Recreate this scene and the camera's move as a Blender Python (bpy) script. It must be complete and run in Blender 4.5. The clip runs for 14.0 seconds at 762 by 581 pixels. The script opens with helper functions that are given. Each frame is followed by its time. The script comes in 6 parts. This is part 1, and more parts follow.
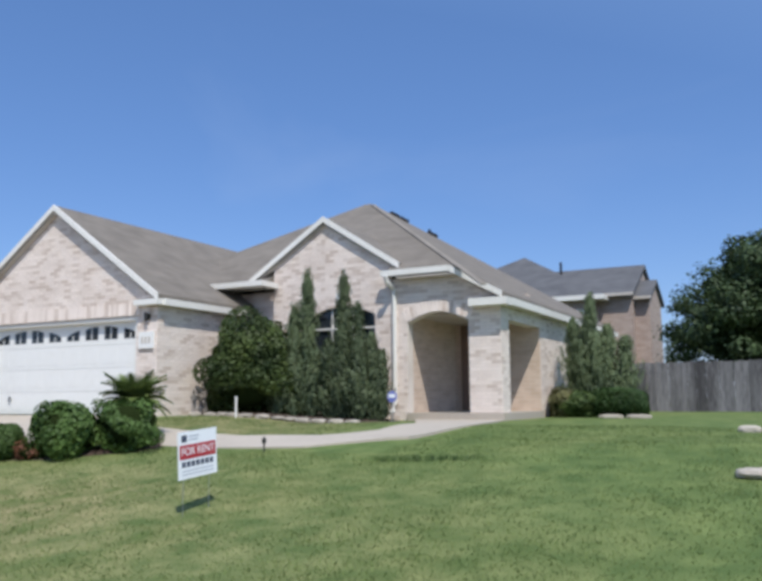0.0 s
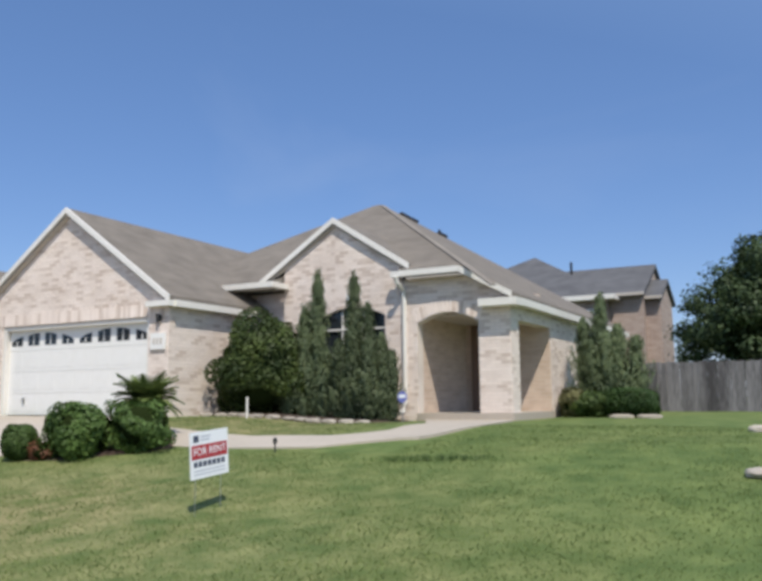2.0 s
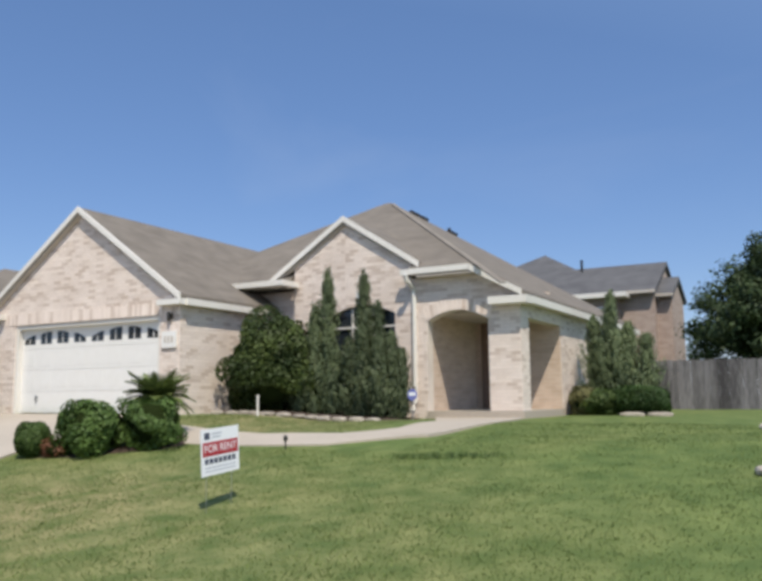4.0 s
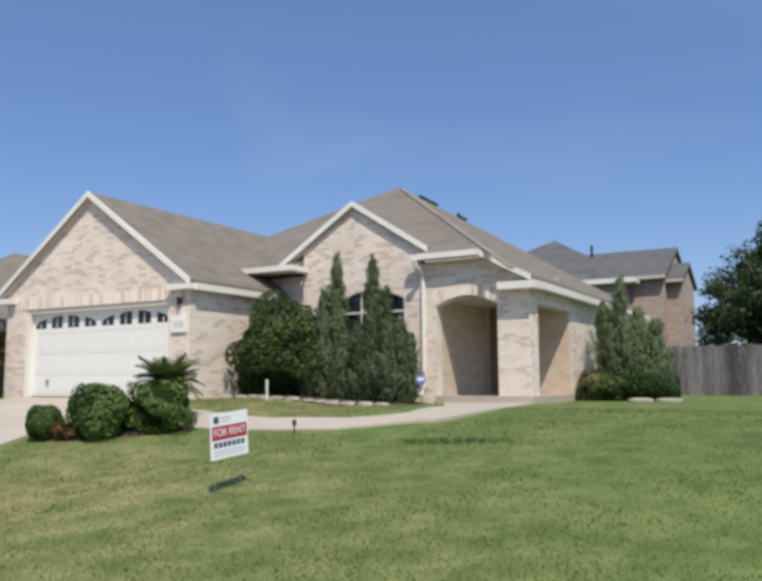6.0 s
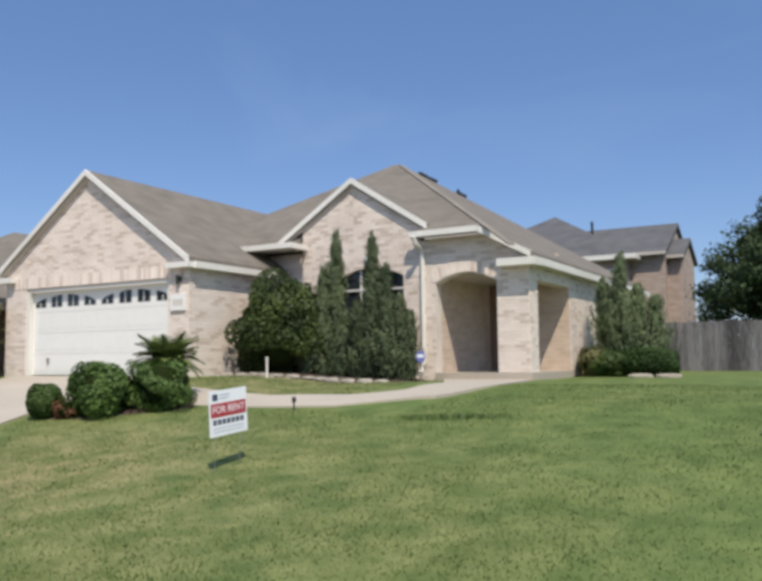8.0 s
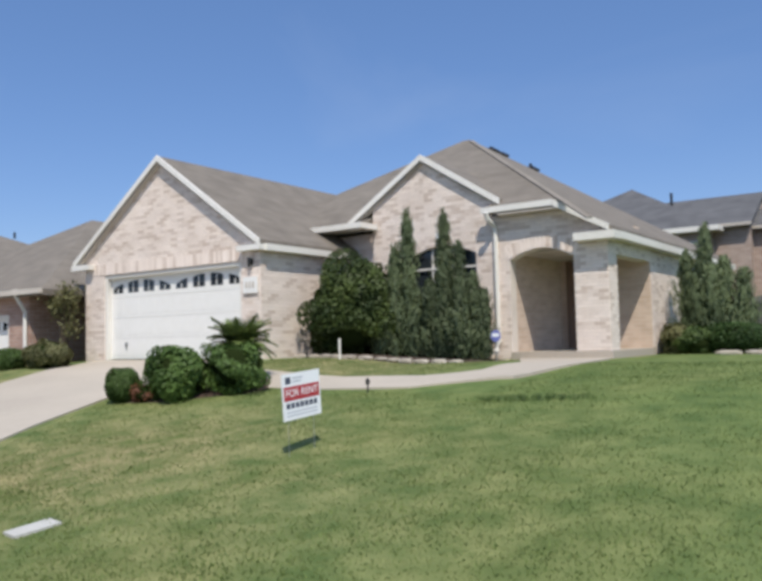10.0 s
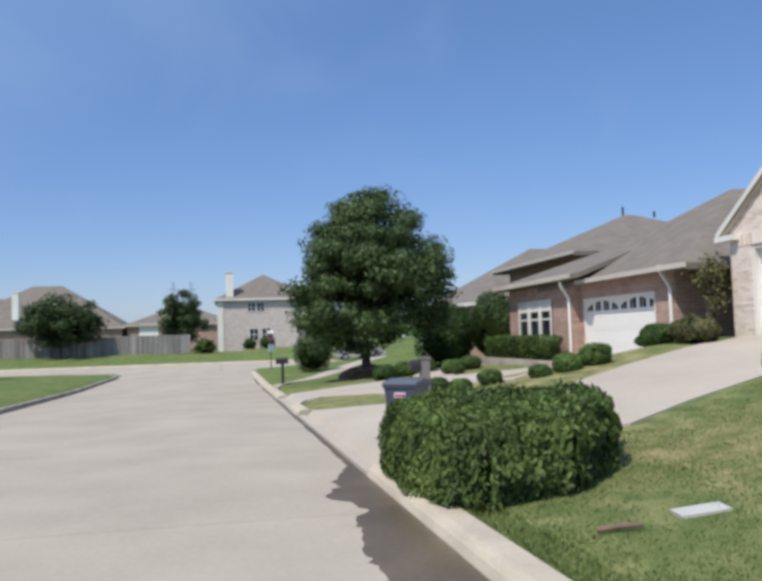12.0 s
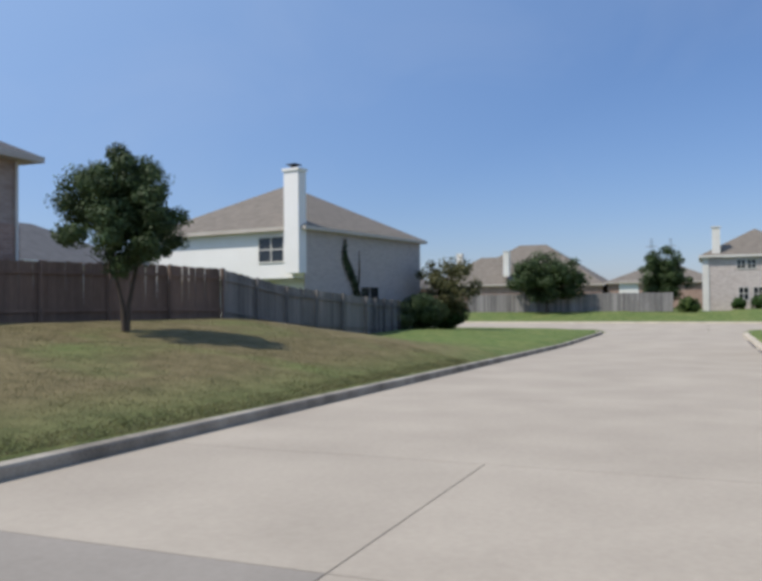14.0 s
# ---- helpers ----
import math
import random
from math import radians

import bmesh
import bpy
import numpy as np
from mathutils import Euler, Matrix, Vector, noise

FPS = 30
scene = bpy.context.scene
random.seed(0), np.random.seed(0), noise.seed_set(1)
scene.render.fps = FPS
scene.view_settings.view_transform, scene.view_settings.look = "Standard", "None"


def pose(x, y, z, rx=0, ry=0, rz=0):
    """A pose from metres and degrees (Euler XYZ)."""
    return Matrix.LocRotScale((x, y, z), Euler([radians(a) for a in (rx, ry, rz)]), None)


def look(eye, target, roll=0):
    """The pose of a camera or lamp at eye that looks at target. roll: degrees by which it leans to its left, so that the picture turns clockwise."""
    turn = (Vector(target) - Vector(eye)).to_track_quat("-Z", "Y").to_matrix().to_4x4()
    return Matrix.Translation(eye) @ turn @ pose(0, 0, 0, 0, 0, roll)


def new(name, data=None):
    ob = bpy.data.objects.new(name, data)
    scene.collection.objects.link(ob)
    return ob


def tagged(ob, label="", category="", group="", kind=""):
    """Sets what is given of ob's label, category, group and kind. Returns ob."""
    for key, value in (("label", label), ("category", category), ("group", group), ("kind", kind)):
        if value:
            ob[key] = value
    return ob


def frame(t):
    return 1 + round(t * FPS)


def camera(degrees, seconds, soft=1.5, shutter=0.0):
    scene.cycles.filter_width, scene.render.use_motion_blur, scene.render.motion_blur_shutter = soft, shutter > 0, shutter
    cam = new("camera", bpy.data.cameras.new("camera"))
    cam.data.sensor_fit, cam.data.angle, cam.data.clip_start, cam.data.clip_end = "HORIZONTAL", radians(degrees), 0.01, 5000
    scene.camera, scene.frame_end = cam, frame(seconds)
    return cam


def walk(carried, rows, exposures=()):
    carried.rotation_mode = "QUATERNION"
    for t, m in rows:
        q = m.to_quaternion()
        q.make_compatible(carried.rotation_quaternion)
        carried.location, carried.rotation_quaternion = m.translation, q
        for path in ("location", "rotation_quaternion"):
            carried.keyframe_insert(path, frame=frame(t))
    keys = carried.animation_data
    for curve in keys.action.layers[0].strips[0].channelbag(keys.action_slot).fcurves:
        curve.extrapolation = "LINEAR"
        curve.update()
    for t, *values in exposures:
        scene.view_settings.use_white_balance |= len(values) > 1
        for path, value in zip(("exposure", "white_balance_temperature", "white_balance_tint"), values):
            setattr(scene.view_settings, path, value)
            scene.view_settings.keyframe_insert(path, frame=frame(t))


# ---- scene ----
cam = camera(51.0, 14.0, soft=3.8)
PATH = [
    (0, (0.22, -0.292, 1.751), (-0.701, 1.462, 2.019), -0.4),
    (0.5, (0.213, -0.3, 1.756), (-0.713, 1.453, 2.023), -0.4),
    (1, (0.23, -0.315, 1.759), (-0.702, 1.435, 2.026), -0.4),
    (1.5, (0.247, -0.335, 1.757), (-0.691, 1.411, 2.024), -0.4),
    (2, (0.256, -0.338, 1.752), (-0.688, 1.404, 2.021), -0.5),
    (2.5, (0.264, -0.357, 1.75), (-0.685, 1.383, 2.02), -0.5),
    (5, (0.285, -0.366, 1.741), (-0.696, 1.359, 1.993), -0.4),
    (5.5, (0.286, -0.37, 1.744), (-0.7, 1.354, 1.983), -0.3),
    (6, (0.289, -0.36, 1.746), (-0.701, 1.363, 1.974), -0.3),
    (6.5, (0.305, -0.369, 1.748), (-0.687, 1.354, 1.964), -0.3),
    (7, (0.302, -0.362, 1.75), (-0.69, 1.363, 1.954), -0.3),
    (9.5, (0.299, -0.171, 1.712), (-0.731, 1.538, 1.843), -1.8),
    (10, (0.111, -0.077, 1.742), (-1.035, 1.557, 1.868), -1.4),
    (10.5, (-0.22, 0.062, 1.754), (-1.615, 1.491, 1.869), -0.7),
    (11, (-0.509, 0.155, 1.722), (-2.168, 1.265, 1.839), -1.1),
    (11.5, (-0.585, 0.179, 1.677), (-2.441, 0.914, 1.803), -2.0),
    (12, (-0.507, 0.168, 1.672), (-2.465, 0.558, 1.787), -1.8),
    (12.5, (-0.152, 0.07, 1.71), (-2.148, 0.167, 1.798), -1.7),
    (13, (0.025, -0.019, 1.687), (-1.967, -0.189, 1.747), -0.8),
    (13.5, (0.011, -0.128, 1.689), (-1.945, -0.544, 1.733), -0.9),
    (14, (-0.087, -0.291, 1.66), (-1.941, -1.04, 1.692), -0.5),
]
# the film's white balance drifts a little warmer in the middle of the walk
DRIFT = [(0.0, 0.05, 6260, 10), (1.0, 0.05, 6300, 10), (2.5, 0.05, 6880, 10), (6.0, 0.05, 6990, 10), (9.5, 0.05, 6980, 10), (10.0, 0.05, 6700, 10), (10.5, 0.05, 6580, 10), (11.5, 0.05, 6600, 10), (13.0, 0.03, 6650, 10), (14.0, -0.06, 6700, 10)]
walk(cam, [(t, look(eye, target, roll)) for t, eye, target, roll in PATH], DRIFT)

# ---- light ----
SUN_EL, SUN_AZ = radians(55.0), radians(-47.5)
SUN_DIR = Vector((math.cos(SUN_EL) * math.cos(SUN_AZ), math.cos(SUN_EL) * math.sin(SUN_AZ), math.sin(SUN_EL)))
scene.view_settings.exposure = 0.05
world = bpy.data.worlds.new("world")
scene.world = world
world.use_nodes = True
wn, wl = world.node_tree.nodes, world.node_tree.links
sky = wn.new("ShaderNodeTexSky")
sky.sky_type = "NISHITA"
sky.sun_disc = False
sky.sun_elevation = SUN_EL
sky.sun_rotation = math.atan2(SUN_DIR.x, SUN_DIR.y)
sky.altitude, sky.air_density, sky.dust_density, sky.ozone_density = 100, 1.0, 0.7, 5.0
tone = wn.new("ShaderNodeMixRGB")
tone.blend_type = "MULTIPLY"
tone.inputs["Fac"].default_value = 1.0
tone.inputs["Color2"].default_value = (1.04, 0.98, 1.06, 1)
wl.new(sky.outputs["Color"], tone.inputs["Color1"])
clear = wn.new("ShaderNodeHueSaturation")
clear.inputs["Saturation"].default_value = 1.10
wl.new(tone.outputs["Color"], clear.inputs["Color"])
even = wn.new("ShaderNodeMixRGB")
even.inputs["Fac"].default_value = 0.28
even.inputs["Color2"].default_value = (1.44, 2.86, 5.85, 1)
wl.new(clear.outputs["Color"], even.inputs["Color1"])
# thin high cirrus
coord, wisp_map, wisp, veil, thin = wn.new("ShaderNodeTexCoord"), wn.new("ShaderNodeMapping"), wn.new("ShaderNodeTexNoise"), wn.new("ShaderNodeMapRange"), wn.new("ShaderNodeMixRGB")
wisp_map.inputs["Rotation"].default_value = (0.3, 0.2, 0.6)
wisp_map.inputs["Scale"].default_value = (1.0, 2.6, 3.4)
wisp.inputs["Scale"].default_value, wisp.inputs["Detail"].default_value, wisp.inputs["Distortion"].default_value = 1.5, 7.0, 0.6
veil.inputs["From Min"].default_value, veil.inputs["From Max"].default_value, veil.inputs["To Max"].default_value = 0.52, 0.85, 0.14
thin.inputs["Color2"].default_value = (4.2, 5.0, 6.6, 1)
wl.new(coord.outputs["Generated"], wisp_map.inputs["Vector"])
wl.new(wisp_map.outputs["Vector"], wisp.inputs["Vector"])
wl.new(wisp.outputs["Fac"], veil.inputs["Value"])
wl.new(veil.outputs["Result"], thin.inputs["Fac"])
# pale haze that grows towards the sun
aim, glow, haze = wn.new("ShaderNodeVectorMath"), wn.new("ShaderNodeMapRange"), wn.new("ShaderNodeMixRGB")
aim.operation = "DOT_PRODUCT"
aim.inputs[1].default_value = SUN_DIR
glow.inputs["From Min"].default_value, glow.inputs["From Max"].default_value, glow.inputs["To Max"].default_value = -0.12, 0.42, 0.55
haze.inputs["Color2"].default_value = (3.7, 5.5, 8.6, 1)
wl.new(coord.outputs["Generated"], aim.inputs[0])
wl.new(aim.outputs["Value"], glow.inputs["Value"])
wl.new(glow.outputs["Result"], haze.inputs["Fac"])
wl.new(even.outputs["Color"], haze.inputs["Color1"])
wl.new(haze.outputs["Color"], thin.inputs["Color1"])
wl.new(thin.outputs["Color"], wn["Background"].inputs["Color"])
wn["Background"].inputs["Strength"].default_value = 0.122
sun = new("sun", bpy.data.lights.new("sun", "SUN"))
sun.data.energy, sun.data.angle, sun.data.color = 4.3, radians(0.5), (1.0, 0.945, 0.86)
sun.matrix_world = look(SUN_DIR * 100, (0, 0, 0))


# ---- materials ----
def mat(name, base, dark=None, scale=8.0, rough=0.8, bump=0.15, metal=0.0, mix=0.5, detail=6.0, stretch=(1, 1, 1), vary=0.0):
    """Two-scale noisy colour with fine relief, on object-space metres."""
    m = bpy.data.materials.new(name)
    m.use_nodes = True
    n, l = m.node_tree.nodes, m.node_tree.links
    bsdf = n["Principled BSDF"]
    geo = n.new("ShaderNodeNewGeometry")
    mp = n.new("ShaderNodeMapping")
    mp.inputs["Scale"].default_value = stretch
    l.new(geo.outputs["Position"], mp.inputs["Vector"])
    big, small = n.new("ShaderNodeTexNoise"), n.new("ShaderNodeTexNoise")
    big.inputs["Scale"].default_value, big.inputs["Detail"].default_value = scale / 9.0, detail
    small.inputs["Scale"].default_value, small.inputs["Detail"].default_value = scale * 3.0, 5.0
    for t in (big, small):
        l.new(mp.outputs["Vector"], t.inputs["Vector"])
    add = n.new("ShaderNodeMath")
    add.operation = "MULTIPLY_ADD"
    l.new(small.outputs["Fac"], add.inputs[0])
    add.inputs[1].default_value = 0.5
    l.new(big.outputs["Fac"], add.inputs[2])
    ramp = n.new("ShaderNodeValToRGB")
    ramp.color_ramp.elements[0].position = 0.75 - mix * 0.45
    ramp.color_ramp.elements[1].position = 0.75 + mix * 0.45
    dark = dark or tuple(c * 0.7 for c in base)
    ramp.color_ramp.elements[0].color = (*dark, 1)
    ramp.color_ramp.elements[1].color = (*base, 1)
    l.new(add.outputs[0], ramp.inputs["Fac"])
    out = ramp.outputs["Color"]
    if vary:
        info, isl, hsv, sumr = n.new("ShaderNodeObjectInfo"), n.new("ShaderNodeNewGeometry"), n.new("ShaderNodeHueSaturation"), n.new("ShaderNodeMath")
        l.new(info.outputs["Random"], sumr.inputs[0])
        l.new(isl.outputs["Random Per Island"], sumr.inputs[1])
        sc = n.new("ShaderNodeMapRange")
        sc.inputs["From Max"].default_value = 2.0
        sc.inputs["To Min"].default_value, sc.inputs["To Max"].default_value = 1 - vary, 1 + vary
        l.new(sumr.outputs[0], sc.inputs["Value"])
        l.new(sc.outputs["Result"], hsv.inputs["Value"])
        l.new(out, hsv.inputs["Color"])
        out = hsv.outputs["Color"]
    l.new(out, bsdf.inputs["Base Color"])
    bsdf.inputs["Roughness"].default_value = rough
    bsdf.inputs["Metallic"].default_value = metal
    if bump:
        b = n.new("ShaderNodeBump")
        b.inputs["Strength"].default_value, b.inputs["Distance"].default_value = bump, 0.02
        l.new(small.outputs["Fac"], b.inputs["Height"])
        l.new(b.outputs["Normal"], bsdf.inputs["Normal"])
    return m


def brick_mat(name, c1, c2, mortar, stain, blotch=0.5):
    """Brick courses on upright walls that run along x or y, with blotches of tone."""
    m = bpy.data.materials.new(name)
    m.use_nodes = True
    n, l = m.node_tree.nodes, m.node_tree.links
    bsdf = n["Principled BSDF"]
    geo, sep, add, comb = n.new("ShaderNodeNewGeometry"), n.new("ShaderNodeSeparateXYZ"), n.new("ShaderNodeMath"), n.new("ShaderNodeCombineXYZ")
    l.new(geo.outputs["Position"], sep.inputs[0])
    l.new(sep.outputs["X"], add.inputs[0])
    l.new(sep.outputs["Y"], add.inputs[1])
    l.new(add.outputs[0], comb.inputs["X"])
    l.new(sep.outputs["Z"], comb.inputs["Y"])
    br = n.new("ShaderNodeTexBrick")
    br.inputs["Scale"].default_value = 1.0
    br.inputs["Brick Width"].default_value, br.inputs["Row Height"].default_value, br.inputs["Mortar Size"].default_value = 0.29, 0.095, 0.009
    br.inputs["Color1"].default_value, br.inputs["Color2"].default_value, br.inputs["Mortar"].default_value = (*c1, 1), (*c2, 1), (*mortar, 1)
    l.new(comb.outputs[0], br.inputs["Vector"])
    mp = n.new("ShaderNodeMapping")
    mp.inputs["Scale"].default_value = (1.6, 1.6, 5.0)
    l.new(geo.outputs["Position"], mp.inputs["Vector"])
    nz = n.new("ShaderNodeTexNoise")
    nz.inputs["Scale"].default_value, nz.inputs["Detail"].default_value = 1.3, 5.0
    l.new(mp.outputs["Vector"], nz.inputs["Vector"])
    rr = n.new("ShaderNodeMapRange")
    rr.inputs["From Min"].default_value, rr.inputs["From Max"].default_value, rr.inputs["To Max"].default_value = 0.46, 0.66, blotch
    l.new(nz.outputs["Fac"], rr.inputs["Value"])
    mx = n.new("ShaderNodeMixRGB")
    mx.inputs["Color2"].default_value = (*stain, 1)
    l.new(rr.outputs["Result"], mx.inputs["Fac"])
    l.new(br.outputs["Color"], mx.inputs["Color1"])
    l.new(mx.outputs["Color"], bsdf.inputs["Base Color"])
    bsdf.inputs["Roughness"].default_value = 0.9
    b = n.new("ShaderNodeBump")
    b.inputs["Strength"].default_value, b.inputs["Distance"].default_value, b.invert = 0.5, 0.008, True
    l.new(br.outputs["Fac"], b.inputs["Height"])
    l.new(b.outputs["Normal"], bsdf.inputs["Normal"])
    return m


def plain(name, color, rough=0.5, metal=0.0, transmission=0.0):
    m = bpy.data.materials.new(name)
    m.use_nodes = True
    b = m.node_tree.nodes["Principled BSDF"]
    b.inputs["Base Color"].default_value = (*color, 1)
    b.inputs["Roughness"].default_value, b.inputs["Metallic"].default_value, b.inputs["Transmission Weight"].default_value = rough, metal, transmission
    return m


def leaf_mat(name, base, dark, trans=0.25):
    m = mat(name, base, dark, scale=14, rough=0.6, bump=0.0, mix=0.5, vary=0.45)
    n, l = m.node_tree.nodes, m.node_tree.links
    bsdf = n["Principled BSDF"]
    bsdf.inputs["Specular IOR Level"].default_value = 0.3
    tr, mx, out = n.new("ShaderNodeBsdfTranslucent"), n.new("ShaderNodeMixShader"), n["Material Output"]
    l.new(bsdf.inputs["Base Color"].links[0].from_socket, tr.inputs["Color"])
    mx.inputs["Fac"].default_value = trans
    l.new(bsdf.outputs[0], mx.inputs[1])
    l.new(tr.outputs[0], mx.inputs[2])
    l.new(mx.outputs[0], out.inputs["Surface"])
    return m


M_BRICK = brick_mat("pink_brick", (0.77, 0.675, 0.62), (0.69, 0.585, 0.525), (0.71, 0.66, 0.61), (0.49, 0.375, 0.315), 0.72)
M_TANBRICK = brick_mat("brown_brick", (0.44, 0.34, 0.29), (0.36, 0.27, 0.225), (0.42, 0.37, 0.33), (0.28, 0.20, 0.165), 0.5)
# porch inside: warm bounced light and shade put into a darker, tanner brick
M_PORCHBRICK = brick_mat("porch_bounce_brick", (0.62, 0.49, 0.39), (0.54, 0.415, 0.32), (0.58, 0.49, 0.41), (0.42, 0.31, 0.235), 0.5)
M_GREYBRICK = brick_mat("shade_grey_brick", (0.46, 0.41, 0.385), (0.40, 0.35, 0.33), (0.46, 0.42, 0.39), (0.33, 0.285, 0.265), 0.4)
M_REDBRICK = brick_mat("red_brick", (0.42, 0.27, 0.21), (0.33, 0.20, 0.155), (0.45, 0.39, 0.34), (0.24, 0.145, 0.115), 0.55)
M_SHINGLE = mat("weathered_shingle", (0.200, 0.174, 0.145), (0.134, 0.116, 0.096), scale=16, rough=0.95, bump=0.4, stretch=(1, 1, 2.5))
M_CAP = mat("shingle_cap", (0.25, 0.22, 0.185), (0.18, 0.158, 0.132), scale=16, rough=0.95, bump=0.4)
M_SHINGLE_GREY = mat("grey_shingle", (0.115, 0.115, 0.12), (0.075, 0.075, 0.08), scale=16, rough=0.95, bump=0.4)
M_WHITE = mat("white_paint", (0.78, 0.76, 0.71), (0.66, 0.63, 0.57), scale=4, rough=0.55, bump=0.03)
M_DOOR = mat("garage_door_paint", (0.80, 0.79, 0.76), (0.74, 0.73, 0.69), scale=2, rough=0.45, bump=0.02)
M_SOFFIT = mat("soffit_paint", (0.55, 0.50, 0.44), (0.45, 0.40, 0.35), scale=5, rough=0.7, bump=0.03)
M_SIDING = mat("cream_siding", (0.83, 0.82, 0.80), (0.76, 0.75, 0.72), scale=3, rough=0.7, bump=0.05)
M_CONCRETE = mat("road_concrete", (0.40, 0.348, 0.282), (0.325, 0.28, 0.226), scale=5, rough=0.9, bump=0.12, vary=0.05)
M_DRIVE = mat("drive_concrete", (0.44, 0.385, 0.318), (0.365, 0.318, 0.262), scale=4, rough=0.9, bump=0.12)
M_KERB = mat("kerb_concrete", (0.52, 0.455, 0.36), (0.37, 0.32, 0.25), scale=9, rough=0.9, bump=0.2)
# south kerb: shade of its north face put into the colour, with dark stains
M_KERB_SHADED = mat("stained_shaded_kerb", (0.40, 0.36, 0.30), (0.15, 0.13, 0.105), scale=14, rough=0.95, bump=0.3)
M_SIGN = plain("sign_white", (0.82, 0.83, 0.85), 0.45)
M_GLASS = plain("dark_glass", (0.02, 0.025, 0.03), 0.06)
M_WOOD = mat("grey_fence_wood", (0.25, 0.228, 0.21), (0.13, 0.12, 0.11), scale=9, rough=0.9, bump=0.25, stretch=(1, 1, 0.12), vary=0.35)
M_WOOD_DARK = mat("weathered_shaded_wood", (0.185, 0.178, 0.182), (0.045, 0.042, 0.044), scale=12, rough=0.9, bump=0.3, mix=0.32, stretch=(1, 1, 0.10), vary=0.6)
# far fence: board tones vary widely, lit streaks put into the colour
M_WOOD_FAR = mat("lit_streak_fence_wood", (0.30, 0.28, 0.27), (0.12, 0.112, 0.11), scale=9, rough=0.9, bump=0.2, stretch=(1, 1, 0.10), vary=0.6)
M_WOOD_NEW = mat("brown_fence_wood", (0.235, 0.152, 0.112), (0.12, 0.08, 0.06), scale=9, rough=0.9, bump=0.25, stretch=(1, 1, 0.12), vary=0.2)
M_BARK = mat("bark", (0.10, 0.075, 0.055), (0.04, 0.03, 0.022), scale=14, rough=0.95, bump=0.5, stretch=(1, 1, 0.3))
M_MULCH = mat("mulch", (0.085, 0.055, 0.038), (0.035, 0.025, 0.018), scale=20, rough=1.0, bump=0.6)
M_METAL_DARK = plain("black_metal", (0.03, 0.03, 0.03), 0.45, 0.3)
M_METAL = plain("galvanised_steel", (0.45, 0.45, 0.45), 0.4, 0.9)
M_LEAF_HEDGE = leaf_mat("hedge_leaf", (0.170, 0.245, 0.066), (0.028, 0.058, 0.015))
M_LEAF_BOX = leaf_mat("boxwood_leaf", (0.11, 0.18, 0.045), (0.045, 0.085, 0.02))
M_LEAF_DARK = leaf_mat("holly_leaf", (0.060, 0.115, 0.028), (0.022, 0.050, 0.012))
M_LEAF_CYP = leaf_mat("cypress_leaf", (0.155, 0.195, 0.095), (0.060, 0.085, 0.042))
M_LEAF_TREE = leaf_mat("tree_leaf", (0.085, 0.15, 0.045), (0.035, 0.068, 0.02))
M_LEAF_PALM = leaf_mat("palm_leaf", (0.17, 0.22, 0.065), (0.075, 0.11, 0.03))
# solid fill inside foliage, its near-black standing in for inner shade
M_CORE = mat("inner_shade_fill", (0.022, 0.032, 0.010), (0.010, 0.015, 0.005), scale=10, rough=1.0, bump=0.6)

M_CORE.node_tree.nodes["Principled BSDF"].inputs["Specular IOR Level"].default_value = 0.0


